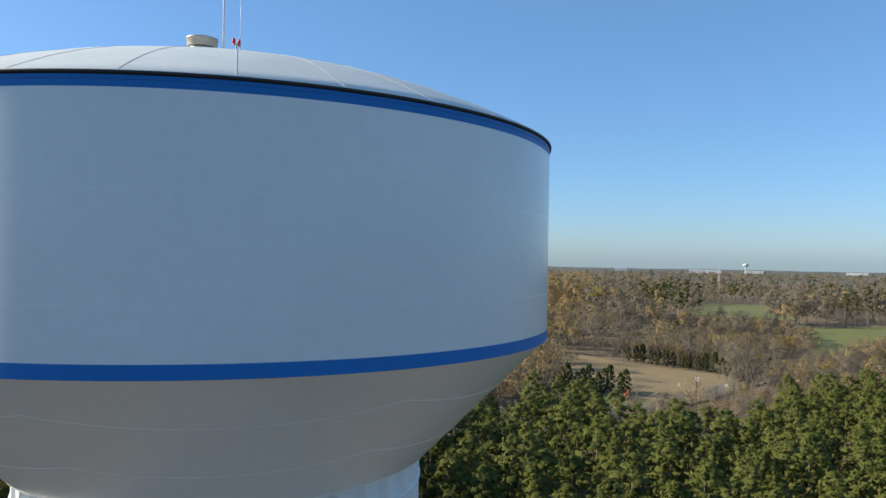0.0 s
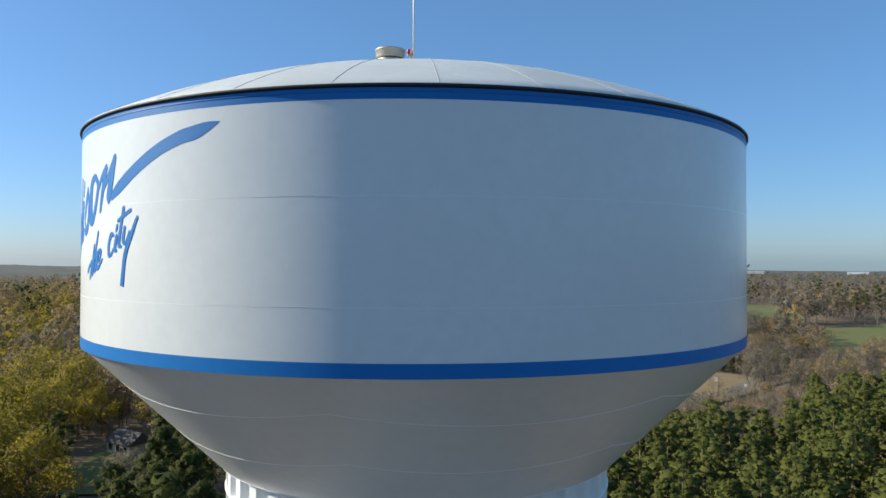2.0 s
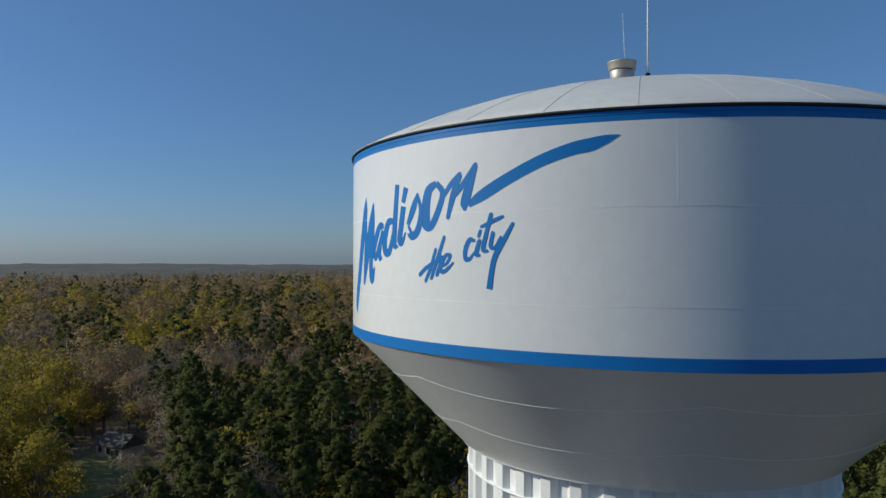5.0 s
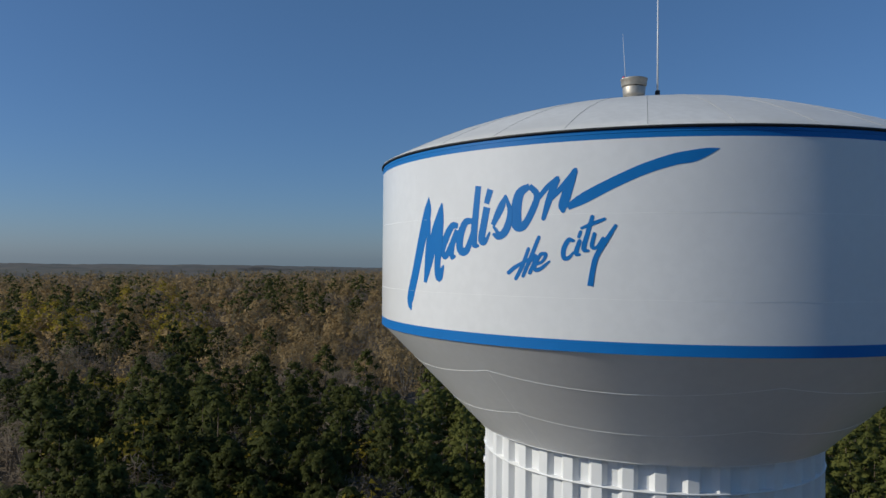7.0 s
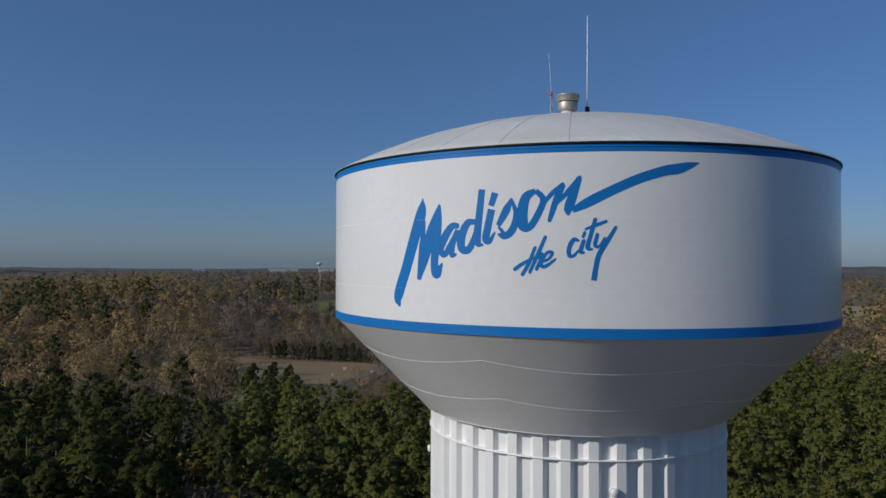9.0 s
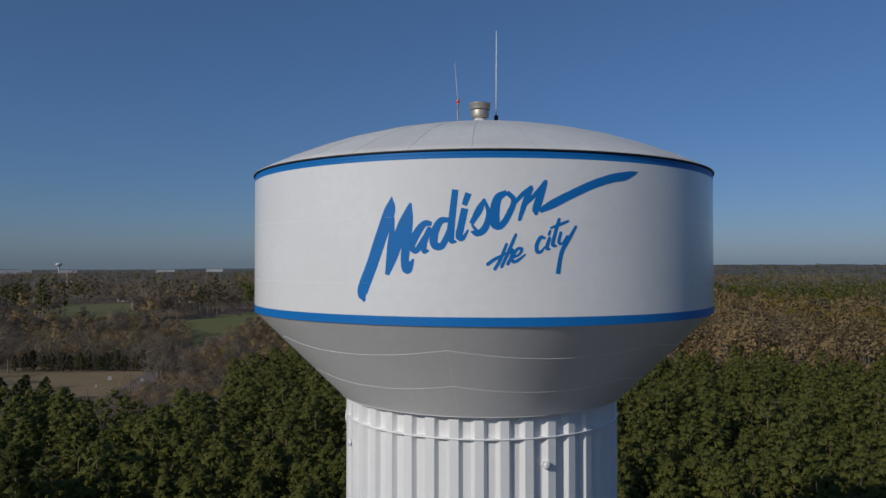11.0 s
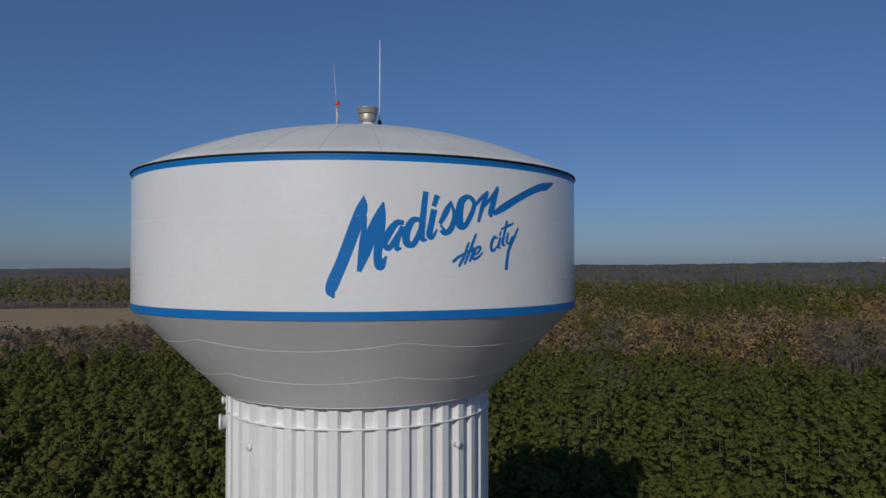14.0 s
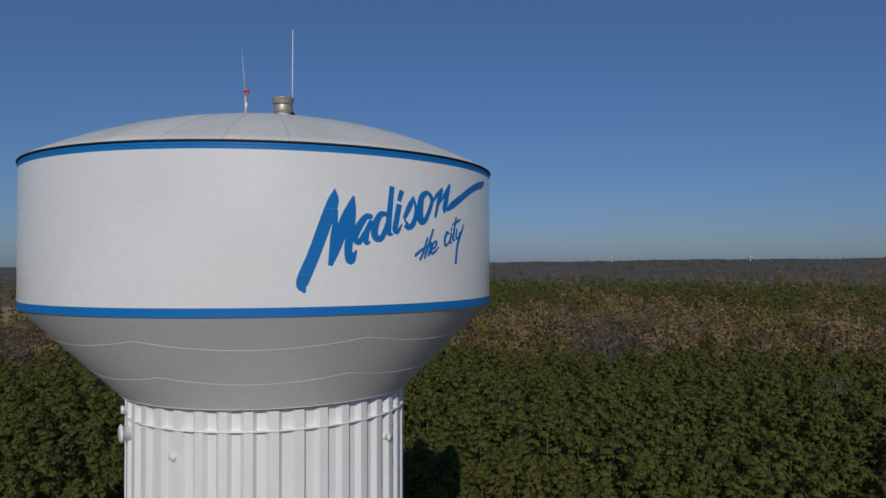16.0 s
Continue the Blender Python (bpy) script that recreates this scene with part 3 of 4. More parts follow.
def broadleaf(h, rad, limbs, per, size, leafy=1.0, sides=6):
    """Spreading tree: forked limbs under a crown of uneven clumps."""
    fork = h * rng.uniform(0.2, 0.3)
    wood, leaves = [taper((0, 0, 0), (0.1, 0.1, fork), h * 0.013, h * 0.010, sides)], []
    for i in range(limbs):
        a, up = i * 2.4 + rng.normal() * 0.3, rng.uniform(0.1, 1.0)
        spread = rad * math.sqrt(max(0.05, 1 - (up - 0.45) ** 2 / 0.36)) * rng.uniform(0.55, 0.95)
        tip = np.array((spread * math.cos(a), spread * math.sin(a), fork + (h - fork) * up * 0.92))
        mid = np.array((0, 0, fork)) * 0.45 + tip * 0.55 + np.array((0, 0, -0.08 * h + 0.1 * h * up))
        if sides > 3:
            wood += [taper((0, 0, fork - 0.2), mid, h * 0.008, h * 0.005, 4 if sides > 4 else 3), taper(mid, tip, h * 0.005, 0.02, 3)]
        if sides > 4:
            for _ in range(4):
                e = tip + rng.normal(size=3) * rad * 0.26
                wood.append(taper(mid * 0.45 + tip * 0.55, e, 0.05, 0.012, 3))
        p = rng.normal(size=(per, 3))
        p = p / np.linalg.norm(p, axis=1)[:, None] * np.cbrt(rng.uniform(0.2, 1, (per, 1))) * rad * 0.42 * (1, 1, 0.75)
        away = np.array((tip[0], tip[1], tip[2] - h * 0.55)) / rad
        thin = leafy < 0.5 and sides > 3
        leaves.append(blades(tip + p, size * (2.4 if thin else 1.2), size * (0.3 if thin else 0.8), unit(p) * 0.6 + away, 0.38))
    return join(wood), join(leaves)


def fast_mesh(name, v, f, mat, normals=None):
    me = bpy.data.meshes.new(name)
    me.vertices.add(len(v))
    me.vertices.foreach_set("co", np.ascontiguousarray(v, np.float32).ravel())
    me.loops.add(len(f) * 3)
    me.loops.foreach_set("vertex_index", np.ascontiguousarray(f, np.int32).ravel())
    me.polygons.add(len(f))
    me.polygons.foreach_set("loop_start", np.arange(0, 3 * len(f), 3, dtype=np.int32))
    me.update(calc_edges=True)
    if normals is not None:
        me.attributes.new("custom_normal", "FLOAT_VECTOR", "POINT").data.foreach_set("vector", np.ascontiguousarray(normals, np.float32).ravel())
        me.update()
    me.materials.append(mat)
    return me


KINDS = {  # builder, bark, leaf, name, label, category
    "pine": (PINE, BARK, "pine_tree", "young green pine in a dense plantation stand", "pine"),
    "old_pine": (OLD_PINE, BARK, "pine_tree", "tall dark green pine with an open crown", "pine"),
    "cedar": (OLD_PINE, BARK, "cedar_tree", "dense dark green cedar at the field edge", "cedar"),
    "yellow": (YELLOW, BARK, "leafing_tree", "spreading tree with fresh yellow-green leaves", "tree"),
    "orange": (ORANGE, PALE_BARK, "budding_tree", "budding orange-brown broadleaf tree", "tree"),
    "bare": (TWIG, PALE_BARK, "bare_tree", "leafless grey-brown broadleaf tree", "tree"),
}


def make(kind, level):
    """level 2: near, 1: middle, 0: far."""
    if level == -1:
        if "pine" in kind:
            return pine(rng.uniform(14, 20), rng.uniform(3.6, 5.0), 6, 3, 1.6, 0.25, 3)
        return broadleaf(rng.uniform(13, 18), rng.uniform(5, 7), 8, 9, 1.25, 1.0, 3)
    n = (0, 1, 2).index(level)
    if kind == "pine":
        return pine(rng.uniform(12.6, 15.6), rng.uniform(2.9, 3.6), (9, 22, 62)[n], (6, 9, 25)[n], (0.9, 0.56, 0.42)[n], 0.32, (3, 4, 6)[n])
    if kind == "old_pine":
        return pine(rng.uniform(17, 21), rng.uniform(3.0, 4.0), (9, 24, 56)[n], (6, 12, 40)[n], (1.0, 0.62, 0.4)[n], 0.45, (3, 4, 6)[n])
    if kind == "cedar":
        return pine(rng.uniform(7, 9.5), rng.uniform(2.0, 2.6), (8, 20, 44)[n], (6, 14, 34)[n], (1.0, 0.5, 0.34)[n], 0.06, (3, 4, 6)[n])
    leafy = {"yellow": 1.0, "orange": 0.8, "bare": 0.0}[kind]
    return broadleaf(rng.uniform(12.5, 18.5), rng.uniform(4.0, 5.8), (11, 16, 22)[n], (20, 26, 90)[n], (0.92, 0.6, 0.4)[n], leafy, (3, 4, 6)[n])


VARIANTS = {k: {2: [make(k, 2) for _ in range(5 if k == "pine" else 3)], 1: [make(k, 1) for _ in range(6)], 0: [make(k, 0) for _ in range(8)], -1: [make(k, -1) for _ in range(8)]} for k in KINDS}

# Where the woods stand.
EDGE_AZ = [0, 30, 45, 54, 60, 69, 79, 85, 97, 107, 125, 141, 147, 152, 156, 160, 166, 173, 180]
EDGE_R = [150, 190, 220, 227, 219, 205, 198, 211, 206, 202, 225, 243, 235, 195, 154, 140, 148, 160, 110]
BELT_AZ = [40, 55, 62, 69, 75, 80, 86, 90, 95, 100, 107, 118, 130]
BELT_R = [300, 300, 315, 330, 400, 300, 285, 268, 262, 300, 330, 330, 300]


def open_ground(x, y):
    bad = np.zeros(len(x), bool)
    for _, _, _, poly in FIELDS:
        cx, cy = np.mean([p[0] for p in poly]), np.mean([p[1] for p in poly])
        grown = [(cx + (px - cx) * 1.03, cy + (py - cy) * 1.03) for px, py in poly]
        bad |= inside(grown, x, y)
    for i in range(0, len(x), 4000):
        d = np.hypot(x[i:i + 4000, None] - ROAD_XY[None, :, 0], y[i:i + 4000, None] - ROAD_XY[None, :, 1]).min(1)
        bad[i:i + 4000] |= d < 9
    along = np.clip((x + 128) * 0.9 + (y + 80) * 0.44, 0, 66)
    bad |= np.hypot(x + 128 - 0.9 * along, y + 80 - 0.44 * along) < 6.5
    side = np.clip((x + 81) * 0.87 + (y + 69) * 0.49, -4, 36)
    bad |= np.hypot(x + 81 - 0.87 * side, y + 69 - 0.49 * side) < 6.5
    return bad | (np.hypot(x, y) < 20) | (np.hypot(x + 126, y + 82) < 11)


def stand(r0, r1, gap, a0=51.0, a1=219.0):
    """Jittered planting in a ring sector."""
    pts = []
    r = r0
    while r < r1:
        n = int(radians(a1 - a0) * r / gap)
        a = radians(a0) + radians(a1 - a0) * (np.arange(n) + rng.uniform(0, 1, n)) / n
        q = r + rng.uniform(-0.5, 0.5, n) * gap
        pts.append(np.stack([q * np.cos(a), q * np.sin(a)], 1))
        r += gap * 0.92
    return np.concatenate(pts)


def patch(x, y, s, seed):
    return np.array([noise.noise((a / s, b / s, seed)) for a, b in zip(x, y)])


def choose(p):
    x, y = p[:, 0], p[:, 1]
    r, az = np.hypot(x, y), np.degrees(np.arctan2(y, x)) % 360
    edge = np.interp(az, EDGE_AZ, EDGE_R)
    planted = (az < 180) & (r < edge + 6 * patch(x, y, 25, 3))
    wobble = patch(x, y, 60, 9)
    belt = (az < 119) & ~planted & (r < np.interp(az, BELT_AZ, BELT_R) + 22 * wobble)
    belt |= (az > 92) & (az < 119) & ~planted & (r > 345 + 25 * wobble) & (r < 460 + 50 * wobble + (az - 92) * 4)
    n1, n2, u = patch(x, y, 95, 1), patch(x, y, 48, 5), rng.uniform(0, 1, len(x))
    kind = np.full(len(x), "bare", dtype="U10")
    east, south = az < 150, az >= 172
    west = ~east & ~south
    kind[east] = "pine"
    far_east = east & (r > 780 + 120 * wobble)
    kind[east & ~far_east & (n1 > 0.42)] = "orange"
    kind[far_east & (n1 > -0.02)] = "orange"
    kind[far_east & (n1 > -0.02) & (u < 0.25)] = "bare"
    kind[belt] = "orange"
    kind[belt & (n2 + u * 0.4 > 0.6)] = "yellow"
    kind[belt & (n2 - u * 0.4 < -0.62)] = "bare"
    kind[belt & (u < 0.07)] = "pine"
    scrub = (az >= 119) & (az < 156) & ~planted & (r < 430)
    kind[scrub] = "bare"
    kind[scrub & (n2 > 0.15) & (u < 0.6)] = "orange"
    kind[west & (u < 0.12)] = "orange"
    kind[west & (n2 > 0.3)] = "old_pine"
    kind[west & (n2 < -0.2) & (u > 0.95)] = "yellow"
    near = south & (r < 150 + 45 * n2)
    n3 = patch(x, y, 34, 41)
    kind[south & ~near & (n3 < 0.22)] = "orange"
    kind[south & ~near & (n3 < -0.12) & (az > 190) & (r < 520)] = "yellow"
    kind[south & ~near & (n2 > 0.28)] = "old_pine"
    kind[near] = "old_pine"
    kind[near & (u > 0.74)] = "bare"
    kind[near & (u > 0.92)] = "yellow"
    glade = inside([(-66, -58), (-86, -112), (-150, -135), (-152, -96), (-100, -78)], x, y)
    kind[glade] = "yellow"
    brush = stature(x, y) < 1
    kind[brush & (kind == "old_pine")] = "bare"
    kind[brush & (u < 0.35)] = "orange"
    kind[planted & ~brush] = "pine"
    kind[planted & (u > 0.994)] = "bare"
    return kind, planted | near


LOW_BRUSH = [
    [(-256, 110), (-302, 58), (-420, 116), (-408, 182), (-335, 158), (-302, 143)],
    [(-124, 34), (-128, 66), (-200, 92), (-226, 36), (-185, 27), (-155, 32)],
    [(-120, 215), (-170, 182), (-205, 140), (-240, 150), (-300, 215), (-262, 250), (-215, 345), (-150, 300)],
    [(-225, 92), (-250, 104), (-440, 285), (-400, 290), (-240, 150)],
]


def stature(x, y):
    """How tall trees stand here beside their usual height."""
    s = np.ones(np.shape(x))
    for poly in LOW_BRUSH:
        s[inside(poly, x, y)] = 0.5
    r, az = np.hypot(x, y), np.degrees(np.arctan2(y, x)) % 360
    edge = np.interp(az, EDGE_AZ, EDGE_R)
    s[(az > 119) & (az < 156) & (r > edge + 4) & (r < 420)] = 0.55
    s[(az < 118) & (r > edge) & (r < edge + 70)] = 1.25
    return s


def az_of(p):
    return np.degrees(np.arctan2(p[:, 1], p[:, 0])) % 360


near_pts = stand(43, 235, 5.0, a0=32.0, a1=236.0)
k_near, dense = choose(near_pts)
keep = ~open_ground(near_pts[:, 0], near_pts[:, 1]) & (dense | (rng.uniform(0, 1, len(near_pts)) < np.where(stature(near_pts[:, 0], near_pts[:, 1]) < 1, 0.75, np.where(az_of(near_pts) < 119, 0.62, 0.38))))
near_pts, k_near = near_pts[keep], k_near[keep]
far_pts = stand(235, 760, 11.0, a0=43.0, a1=225.0)
brush_pts = stand(235, 430, 6.0, a0=119.0, a1=172.0)
far_pts = np.concatenate([far_pts, brush_pts[stature(brush_pts[:, 0], brush_pts[:, 1]) < 1]])
k_far, _ = choose(far_pts)
keep = ~open_ground(far_pts[:, 0], far_pts[:, 1])
far_pts, k_far = far_pts[keep], k_far[keep]

rim_pts = stand(760, 1500, 24.0, a0=48.0)
k_rim, _ = choose(rim_pts)
keep = patch(rim_pts[:, 0], rim_pts[:, 1], 120, 21) < 0.42
rim_pts, k_rim = rim_pts[keep], k_rim[keep]

clump_pts = stand(1500, 3700, 55)
k_clump, _ = choose(clump_pts)
keep = (patch(clump_pts[:, 0], clump_pts[:, 1], 260, 33) < 0.3) & (clump_pts[:, 1] > -clump_pts[:, 0] * 1.9)
clump_pts, k_clump = clump_pts[keep], k_clump[keep]

r_near = np.hypot(near_pts[:, 0], near_pts[:, 1])
az_near = az_of(near_pts)
single = (r_near > 46) & (r_near < 71) & (az_near > 48) & (az_near < 216)
MODELS = {}


def tree_thing(kind, i, x, y, scale, spin):
    leaf, bark, name, label, category = KINDS[kind]
    m = Matrix.LocRotScale((x, y, height(x, y) - 0.05), Euler((0, 0, spin)), (scale,) * 3)
    if (kind, i) not in MODELS:
        (wv, wf), (lv, lf, ln) = VARIANTS[kind][2][i]
        ob = thing(name, label, category, group="woods round the tower")
        part("trunk", fast_mesh("trunk", wv, wf, bark), ob)
        part("crown", fast_mesh("crown", lv, lf, leaf, ln), ob)
        ob.matrix_basis = m
        MODELS[kind, i] = ob
        return ob
    src = MODELS[kind, i]
    made = copy_thing(src, m @ Matrix.Diagonal((1 / src.scale[0],) * 3 + (1,)))
    return made


for (x, y), kind in zip(near_pts[single], k_near[single]):
    tree_thing(kind, int(rng.integers(len(VARIANTS[kind][2]))), x, y, rng.uniform(0.8, 1.14), rng.uniform(0, 6.28))
# Trees that stand out by the house and the field.
for kind, x, y, s in (("yellow", -81, -69, 1.15), ("yellow", -95, -88, 1.0), ("yellow", -66, -45, 0.5), ("bare", -88, -57, 0.85), ("bare", -118, -58, 0.9), ("yellow", -140, -92, 0.9), ("yellow", -90, -74, 1.0), ("bare", -350, 128, 1.35), ("bare", -455, 150, 0.7)):
    tree_thing(kind, 0, x, y, s, x * 1.7)
for i in range(11):
    tree_thing("cedar", i % 3, -211 - 3.2 * (i % 3), 27 + 2.3 * i, 0.85 + 0.12 * (i % 3), i * 1.3)
for i in range(18):
    tree_thing("cedar", i % 3, -292 + 2.3 * i + 1.5 * (i % 2), 64 + 2.6 * i, 0.7 + 0.15 * (i % 3), i * 2.1)

far_az = az_of(far_pts)
far_r = np.hypot(far_pts[:, 0], far_pts[:, 1])
close = (far_az > 150) & (far_az < 178) & (far_r < 360) | (far_az < 112) & (far_r < 350)


def woods(name, pts, kinds, kind, level, label, grow=1.0, lift=0.0):
    """Trees past counting, joined."""
    leaf, bark = KINDS[kind][:2]
    sets = VARIANTS[kind][level]
    wood_v, wood_f, leaf_v, leaf_f, leaf_n, nw, nl = [], [], [], [], [], 0, 0
    chosen = pts[kinds == kind]
    for (x, y), tall in zip(chosen, stature(chosen[:, 0], chosen[:, 1])):
        (wv, wf), (lv, lf, ln) = sets[rng.integers(len(sets))]
        a, s = rng.uniform(0, 6.28), rng.uniform(0.76, 1.16) * tall * grow
        m = np.array(((math.cos(a), -math.sin(a), 0), (math.sin(a), math.cos(a), 0), (0, 0, 1)))
        at = np.array((x, y, height(x, y) - 0.05 + lift))
        wood_v.append(wv @ m.T * s + at), wood_f.append(wf + nw), leaf_v.append(lv @ m.T * s + at), leaf_f.append(lf + nl), leaf_n.append(ln @ m.T)
        nw, nl = nw + len(wv), nl + len(lv)
    if not leaf_v:
        return
    ob = tagged(new(name), label, "woods", kind="stuff")
    part("trunks", fast_mesh("trunks", np.concatenate(wood_v), np.concatenate(wood_f), bark), ob)
    part("crowns", fast_mesh("crowns", np.concatenate(leaf_v), np.concatenate(leaf_f), leaf, np.concatenate(leaf_n)), ob)


beyond = ~close & (far_r > 540)
middle = ~close & ~beyond
for kind, word in (("pine", "dense young green pine plantation"), ("old_pine", "tall dark green pine woods"), ("yellow", "yellow-green leafing broadleaf woods"), ("orange", "budding orange-brown broadleaf woods"), ("bare", "leafless grey-brown broadleaf woods")):
    name = "pine_woods" if "pine" in kind else "broadleaf_woods"
    woods(name, near_pts[~single], k_near[~single], kind, 1, word)
    woods(name, far_pts[close], k_far[close], kind, 1, word + " past the field", 1.12)
    woods(name, far_pts[middle], k_far[middle], kind, 0, word + " in the distance", 1.2)
    woods(name, far_pts[beyond], k_far[beyond], kind, -1, word + " far off", 1.15)
    woods(name, rim_pts, k_rim, kind, -1, word + " towards the horizon", 0.95)
    woods(name, clump_pts, k_clump, kind, -1, word + " on the far hills", 1.6, -6.0)
# Unseen pines added round the tower's other side, cutting light bounced onto the bowl.
unseen_pts = stand(58, 235, 7.0, a0=236.0, a1=392.0)
woods("pine_woods", unseen_pts, np.full(len(unseen_pts), "pine", dtype="U10"), "pine", 0, "unseen pine plantation added on the tower's sunny side", 1.3)

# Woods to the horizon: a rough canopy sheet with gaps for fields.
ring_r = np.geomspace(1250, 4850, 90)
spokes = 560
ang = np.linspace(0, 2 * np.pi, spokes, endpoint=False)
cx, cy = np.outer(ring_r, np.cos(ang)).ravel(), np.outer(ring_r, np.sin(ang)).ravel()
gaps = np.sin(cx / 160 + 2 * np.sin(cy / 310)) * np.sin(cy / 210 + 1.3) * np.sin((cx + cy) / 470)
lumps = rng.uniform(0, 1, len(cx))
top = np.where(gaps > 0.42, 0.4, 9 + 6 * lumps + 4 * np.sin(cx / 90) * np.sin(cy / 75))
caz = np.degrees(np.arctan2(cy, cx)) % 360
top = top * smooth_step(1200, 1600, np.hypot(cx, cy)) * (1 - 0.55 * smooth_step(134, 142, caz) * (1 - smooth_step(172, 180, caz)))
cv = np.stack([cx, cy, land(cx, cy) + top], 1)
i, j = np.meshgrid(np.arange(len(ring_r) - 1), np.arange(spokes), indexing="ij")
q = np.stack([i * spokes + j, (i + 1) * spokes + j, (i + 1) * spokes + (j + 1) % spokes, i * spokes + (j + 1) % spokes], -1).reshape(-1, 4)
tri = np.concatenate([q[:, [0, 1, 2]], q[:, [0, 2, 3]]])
tagged(new("distant_woods", fast_mesh("distant_woods", cv, tri, HAZED_CANOPY)), "mixed brown and green woods reaching the horizon, colours greyed for haze", "woods", kind="stuff")


def building(name, label, category, x, y, w, d, h, spin, wall, roof_mat, rise, windows=0, group=""):
    ob = thing(name, label, category, (x, y, height(x, y) - 0.1), group)
    ob.rotation_euler.z = radians(spin)
    part("wall", box("wall", w, d, h, wall, 0.03), ob)
    e = 0.35
    v = [(-w / 2 - e, -d / 2 - e, h), (w / 2 + e, -d / 2 - e, h), (w / 2 + e, d / 2 + e, h), (-w / 2 - e, d / 2 + e, h), (-w / 2 - e, 0, h + rise), (w / 2 + e, 0, h + rise)]
    v += [(a, b, c + 0.18) for a, b, c in v]
    f = [(6, 7, 11, 10), (8, 9, 10, 11), (0, 3, 2, 1), (0, 1, 7, 6), (2, 3, 9, 8), (0, 6, 10, 9, 3), (1, 2, 8, 11, 7)]
    part("roof", mesh_of("roof", v, f, roof_mat), ob)
    for i in range(windows):
        for side in (-1, 1):
            wx = -w / 2 + w * (i + 0.5) / windows
            win = part("window", box("window", 1.3, 0.1, 1.4, WALL_WHITE, 0.01), ob, at=pose(wx, side * (d / 2 + 0.03), h * 0.4))
            part("pane", box("pane", 1.1, 0.04, 1.2, GLASS, 0, 0.1), win, at=pose(0, side * 0.05, 0))
    return ob


house = building("house", "small white cottage with a grey gabled roof among pines", "house", -125, -77, 8.0, 5.5, 2.6, 62, WALL_WHITE, ROOF_GREY, 2.2, 3)
part("door", box("door", 1.0, 0.08, 2.05, ROOF_GREY, 0.01), house, "dark front door", pose(1.4, -2.8, 0.1))
part("chimney", box("chimney", 0.7, 0.7, 2.2, CONCRETE, 0.03), house, "", pose(-2.0, 0.6, 3.2))
part("porch", box("porch", 3.0, 1.8, 0.3, CONCRETE, 0.02), house, "", pose(1.4, -3.6, 0))
for x, y, s in ((-470, 330, 20), (-500, 352, 40), (-600, 300, 10), (-640, 255, 75), (-470, -262, 30), (-425, -232, 80), (-560, 380, 15)):
    building("house", "distant white farmhouse with a grey roof", "house", x, y, 12, 8, 3.4, s, WALL_WHITE, ROOF_GREY, 2.4, 3, "scattered farmhouses")


def polar(az, r):
    return r * math.cos(radians(az)), r * math.sin(radians(az))


for az, r, w, h in ((164.4, 2300, 90, 15), (161.0, 2500, 50, 14), (154.5, 2600, 60, 15), (151.0, 2400, 50, 14), (170.6, 2500, 40, 14), (146.5, 2300, 80, 15), (140.5, 2700, 100, 16)):
    x, y = polar(az, r)
    building("warehouse", "long low white warehouse near the horizon", "warehouse", x, y, w, 40, h + 1, az + 90, METAL_WHITE, METAL_WHITE, 1.0, 0, "far warehouses")


def far_tower(x, y, tall):
    ob = thing("distant_water_tower", "small white pedestal water tower near the horizon", "water tower", (x, y, height(x, y)), "far water towers")
    part("tank", revolve("tank", [(0.1, tall), (6, tall - 0.8), (9, tall - 4), (9, tall - 6), (6, tall - 9), (2, tall - 11)], METAL_WHITE, 24), ob)
    part("pedestal", revolve("pedestal", [(2, tall - 11), (1.8, tall - 20), (2.2, 2), (4, 0)], METAL_WHITE, 16), ob)


for az, r, tall in ((161.6, 2350, 38), (74.5, 3600, 40), (64.5, 3300, 38)):
    far_tower(*polar(az, r), tall)

# Radio mast.
mx, my = -592, 188.5
mast = thing("radio_mast", "slender grey lattice radio mast beyond the meadow", "radio mast", (mx, my, height(mx, my)))
legs = [(0.6 * math.cos(a), 0.6 * math.sin(a)) for a in (0.3, 2.4, 4.5)]
for x, y in legs:
    part("leg", rod("leg", (x, y, 0), (x * 0.7, y * 0.7, 33), 0.11, 0.08, STEEL, 6), mast)
for i in range(22):
    z = 1.4 * i + 1
    (xa, ya), (xb, yb) = legs[i % 3], legs[(i + 1) % 3]
    part("brace", rod("brace", (xa, ya, z), (xb * 0.95, yb * 0.95, z + 1.4), 0.05, 0.05, STEEL, 4), mast)
part("aerial", rod("aerial", (0, 0, 32), (0, 0, 36), 0.07, 0.04, WHITE_ROD, 6), mast)

silo = thing("silo", "weathered concrete farm silo beside the pasture", "silo", (-515, 208, height(-515, 208)))
part("wall", revolve("wall", [(1.6, 0), (1.6, 8.0), (1.5, 8.1)], CONCRETE, 24), silo)
part("roof", revolve("roof", [(1.7, 8.0), (1.2, 8.7), (0.6, 9.1), (0.01, 9.2)], CONCRETE, 24), silo)
for z in (1.5, 3.0, 4.5, 6.0, 7.3):
    part("hoop", revolve("hoop", [(1.6, z - 0.06), (1.64, z - 0.05), (1.64, z + 0.05), (1.6, z + 0.06)], STEEL, 24), silo)

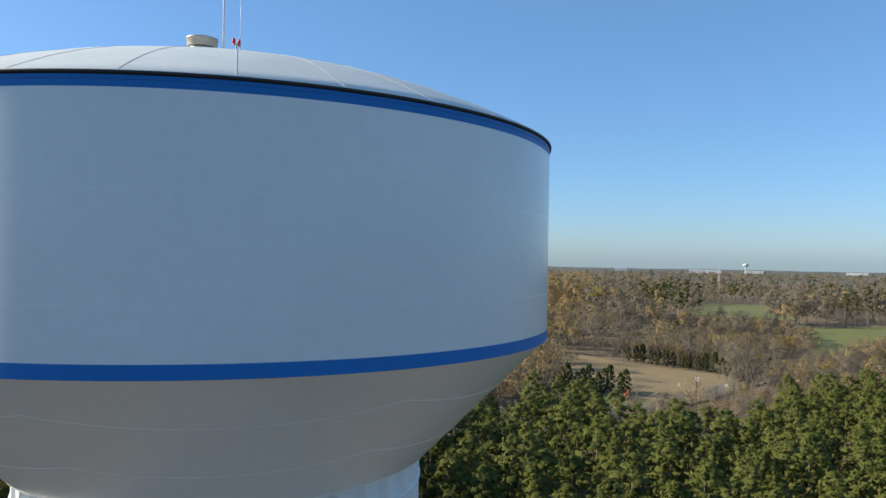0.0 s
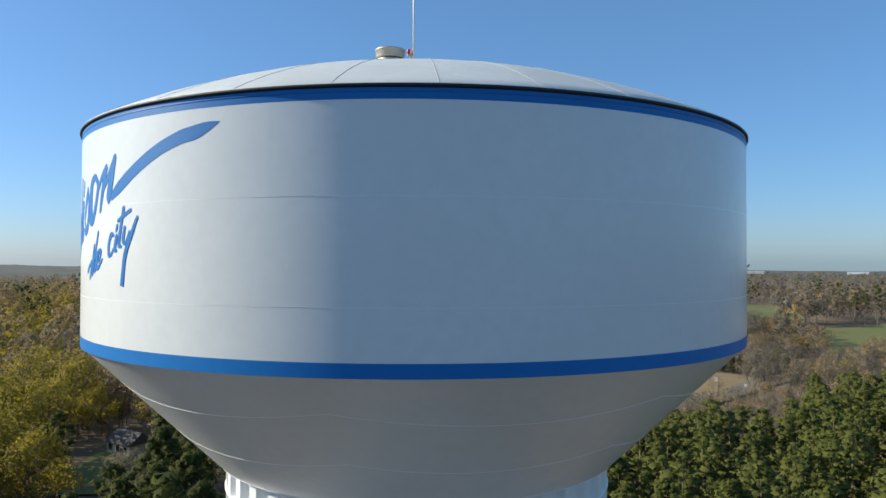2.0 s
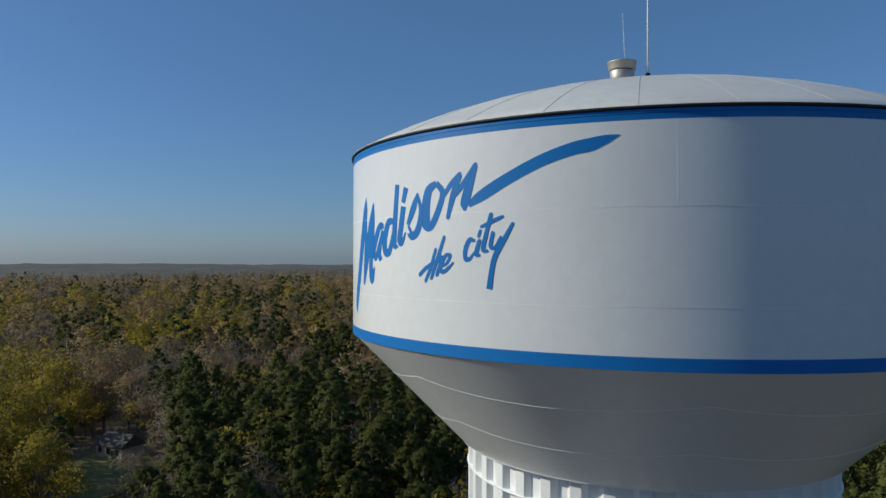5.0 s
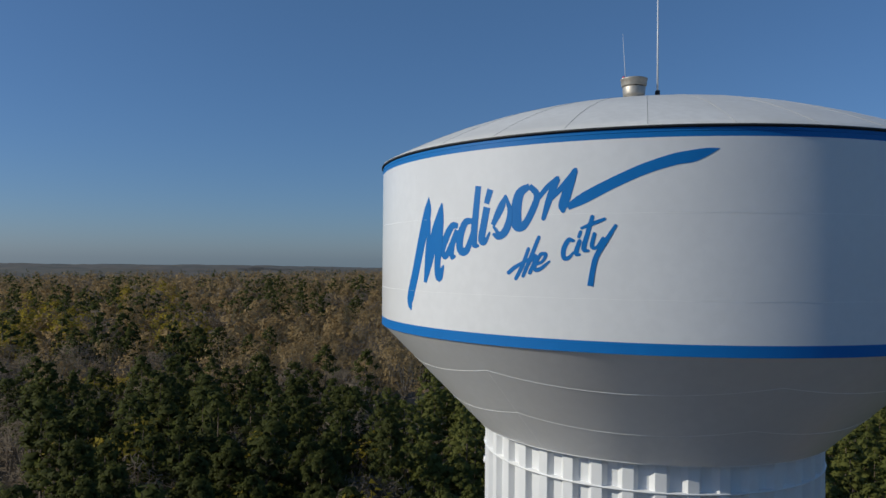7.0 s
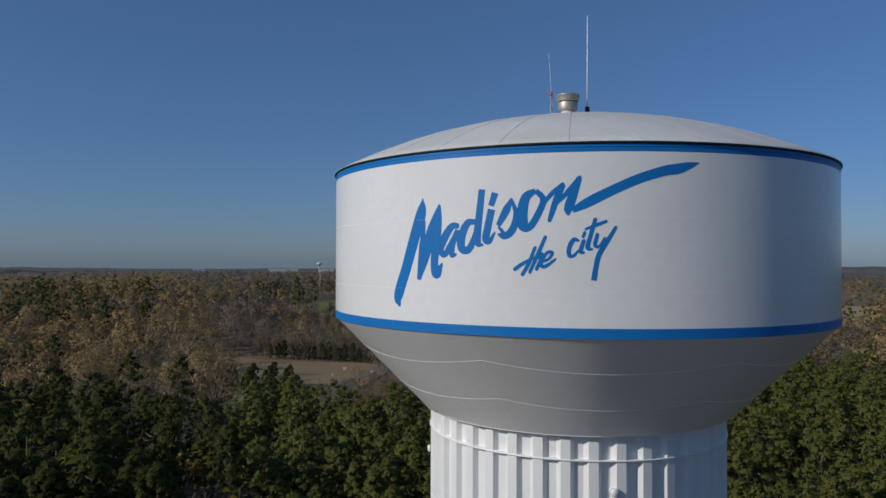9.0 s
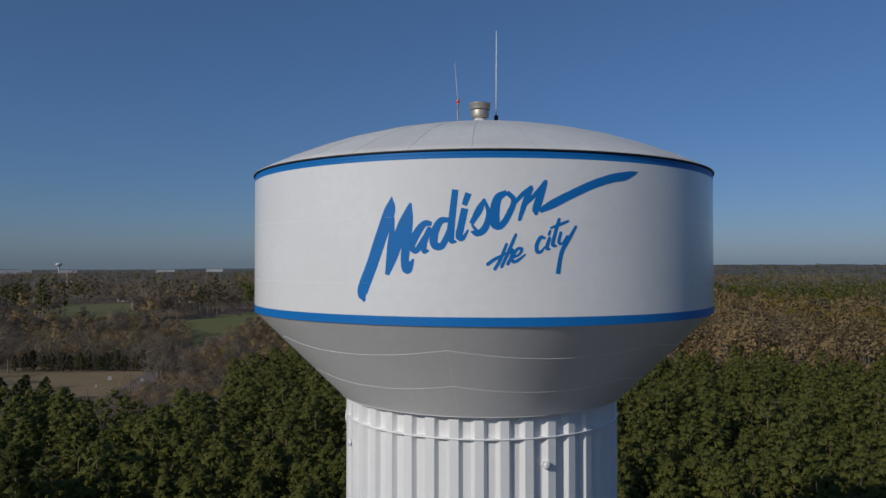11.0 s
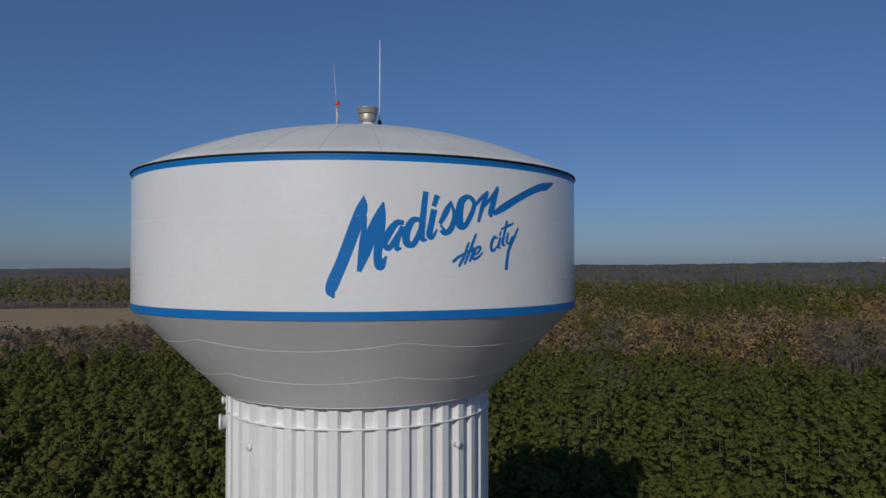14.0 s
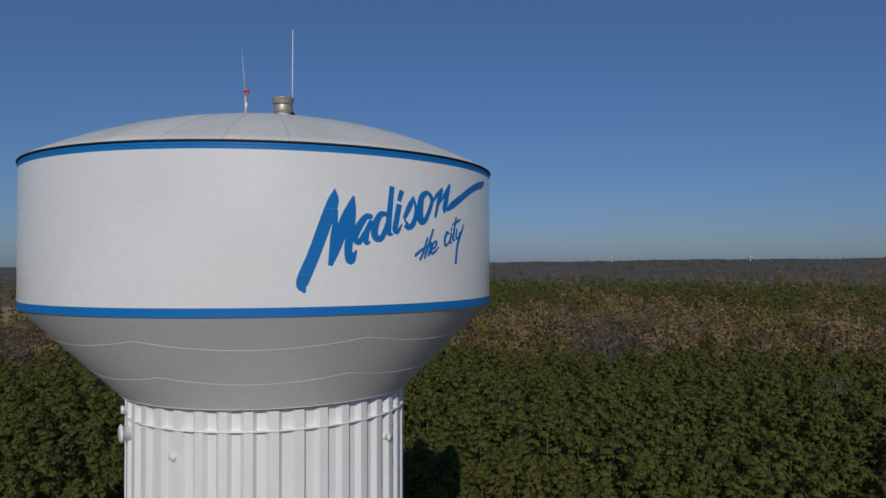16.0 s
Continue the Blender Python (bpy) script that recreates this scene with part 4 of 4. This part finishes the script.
# Orange machine in the clearing.
digger = thing("excavator", "small orange excavator parked on the clearing", "excavator", (-206, 49, height(-206, 49) + 0.35))
for s in (-1, 1):
    t = part("track", box("track", 3.0, 0.5, 0.75, TYRE, 0.25), digger, "black rubber track", pose(0, s * 0.95, 0))
    for q in (-1.0, 0.0, 1.0):
        part("roller", rod("roller", (q, -0.28, 0.36), (q, 0.28, 0.36), 0.22, 0.22, STEEL, 10), t)
part("body", box("body", 2.6, 2.2, 1.1, ORANGE_PAINT, 0.12), digger, "", pose(-0.3, 0, 0.85))
cab = part("cab", box("cab", 1.3, 1.0, 1.6, ORANGE_PAINT, 0.1), digger, "", pose(0.4, 0.5, 1.7))
part("window", box("window", 1.0, 1.04, 0.8, GLASS, 0.02, 0.6), cab)
part("boom", rod("boom", (1.0, -0.3, 1.6), (3.0, -0.3, 4.4), 0.22, 0.16, ORANGE_PAINT, 6), digger)
part("arm", rod("arm", (3.0, -0.3, 4.4), (4.4, -0.3, 2.0), 0.16, 0.12, ORANGE_PAINT, 6), digger)
part("bucket", box("bucket", 0.8, 0.9, 0.8, STEEL, 0.1), digger, "", pose(4.4, -0.3, 1.3))
digger.scale = (0.75, 0.75, 0.75)

for i, (x, y, w, h) in enumerate(((-239, 79, 1.3, 2.0), (-229, 86, 1.0, 1.5), (-228, 70, 0.6, 1.5))):
    sign = thing("field_sign", "plain white board on posts at the field edge", "sign", (x, y, height(x, y) + 0.3), "roadside boards")
    sign.rotation_euler.z = radians(70)
    part("board", box("board", w, 0.08, h * 0.7, WALL_WHITE, 0.01, h * 0.4), sign)
    for s in (-0.4, 0.4):
        part("post", box("post", 0.1, 0.1, h, BARK, 0.01), sign, at=pose(s * w, 0.09, 0))

# Hay bales in a row on the tan field.
bale = None
for i in range(24):
    x, y = -419 + 33 * i / 23, 315 + 25 * i / 23
    m = pose(x, y, height(x, y) + 0.95, 0, 90, 37 + 7 * math.sin(i * 2.3))
    if bale is None:
        bale = thing("hay_bale", "round weathered hay bale on the tan field", "hay bale", group="bales in a row")
        part("straw", revolve("straw", [(0.02, -0.62), (0.5, -0.6), (0.62, -0.52), (0.66, -0.3), (0.66, 0.3), (0.62, 0.52), (0.5, 0.6), (0.02, 0.62)], CLAY, 20), bale)
        for q in (-0.25, 0.0, 0.25):
            part("twine", revolve("twine", [(0.655, q - 0.02), (0.67, q), (0.655, q + 0.02)], SEAM, 20), bale)
        bale.matrix_basis = m
    else:
        copy_thing(bale, m)

mound = thing("earth_mound", "low bare heap of clay on the clearing", "earth mound", (-206, 33, height(-206, 33) + 0.3))
mv, mf = [], []
for i in range(7):
    for j in range(20):
        a, r = 2 * math.pi * j / 20, 7 * i / 6
        mv.append((r * 1.3 * math.cos(a), r * math.sin(a), 1.5 * (1 - (i / 6) ** 2) + 0.25 * noise.noise((r * math.cos(a), r * math.sin(a), 2))))
        if i:
            mf.append(((i - 1) * 20 + j, i * 20 + j, i * 20 + (j + 1) % 20, (i - 1) * 20 + (j + 1) % 20))
part("heap", mesh_of("heap", mv, mf, CLAY, True), mound)

# Poles along the road.
pole_mesh = [(0.16, 0.0), (0.15, 4.0), (0.12, 9.5), (0.01, 9.55)]
for k in range(8, len(ROAD_XY) - 14, 14):
    x, y = ROAD_XY[k]
    if math.hypot(x, y) > 650:
        break
    dx, dy = ROAD_XY[k + 1] - ROAD_XY[k]
    n = math.hypot(dx, dy)
    px, py = x + dy / n * 7.5, y - dx / n * 7.5
    pole = thing("utility_pole", "weathered wooden utility pole beside the road", "utility pole", (px, py, height(px, py) - 0.1), "roadside poles")
    pole.rotation_euler.z = math.atan2(dy, dx)
    part("pole", revolve("pole", pole_mesh, BARK, 10), pole)
    part("crossarm", box("crossarm", 0.12, 2.2, 0.14, BARK, 0.01), pole, at=pose(0, 0, 8.7))
    for s in (-0.9, 0, 0.9):
        part("insulator", revolve("insulator", [(0.05, 0), (0.06, 0.08), (0.03, 0.18), (0.001, 0.2)], CONCRETE, 8), pole, at=pose(0, s, 8.84))
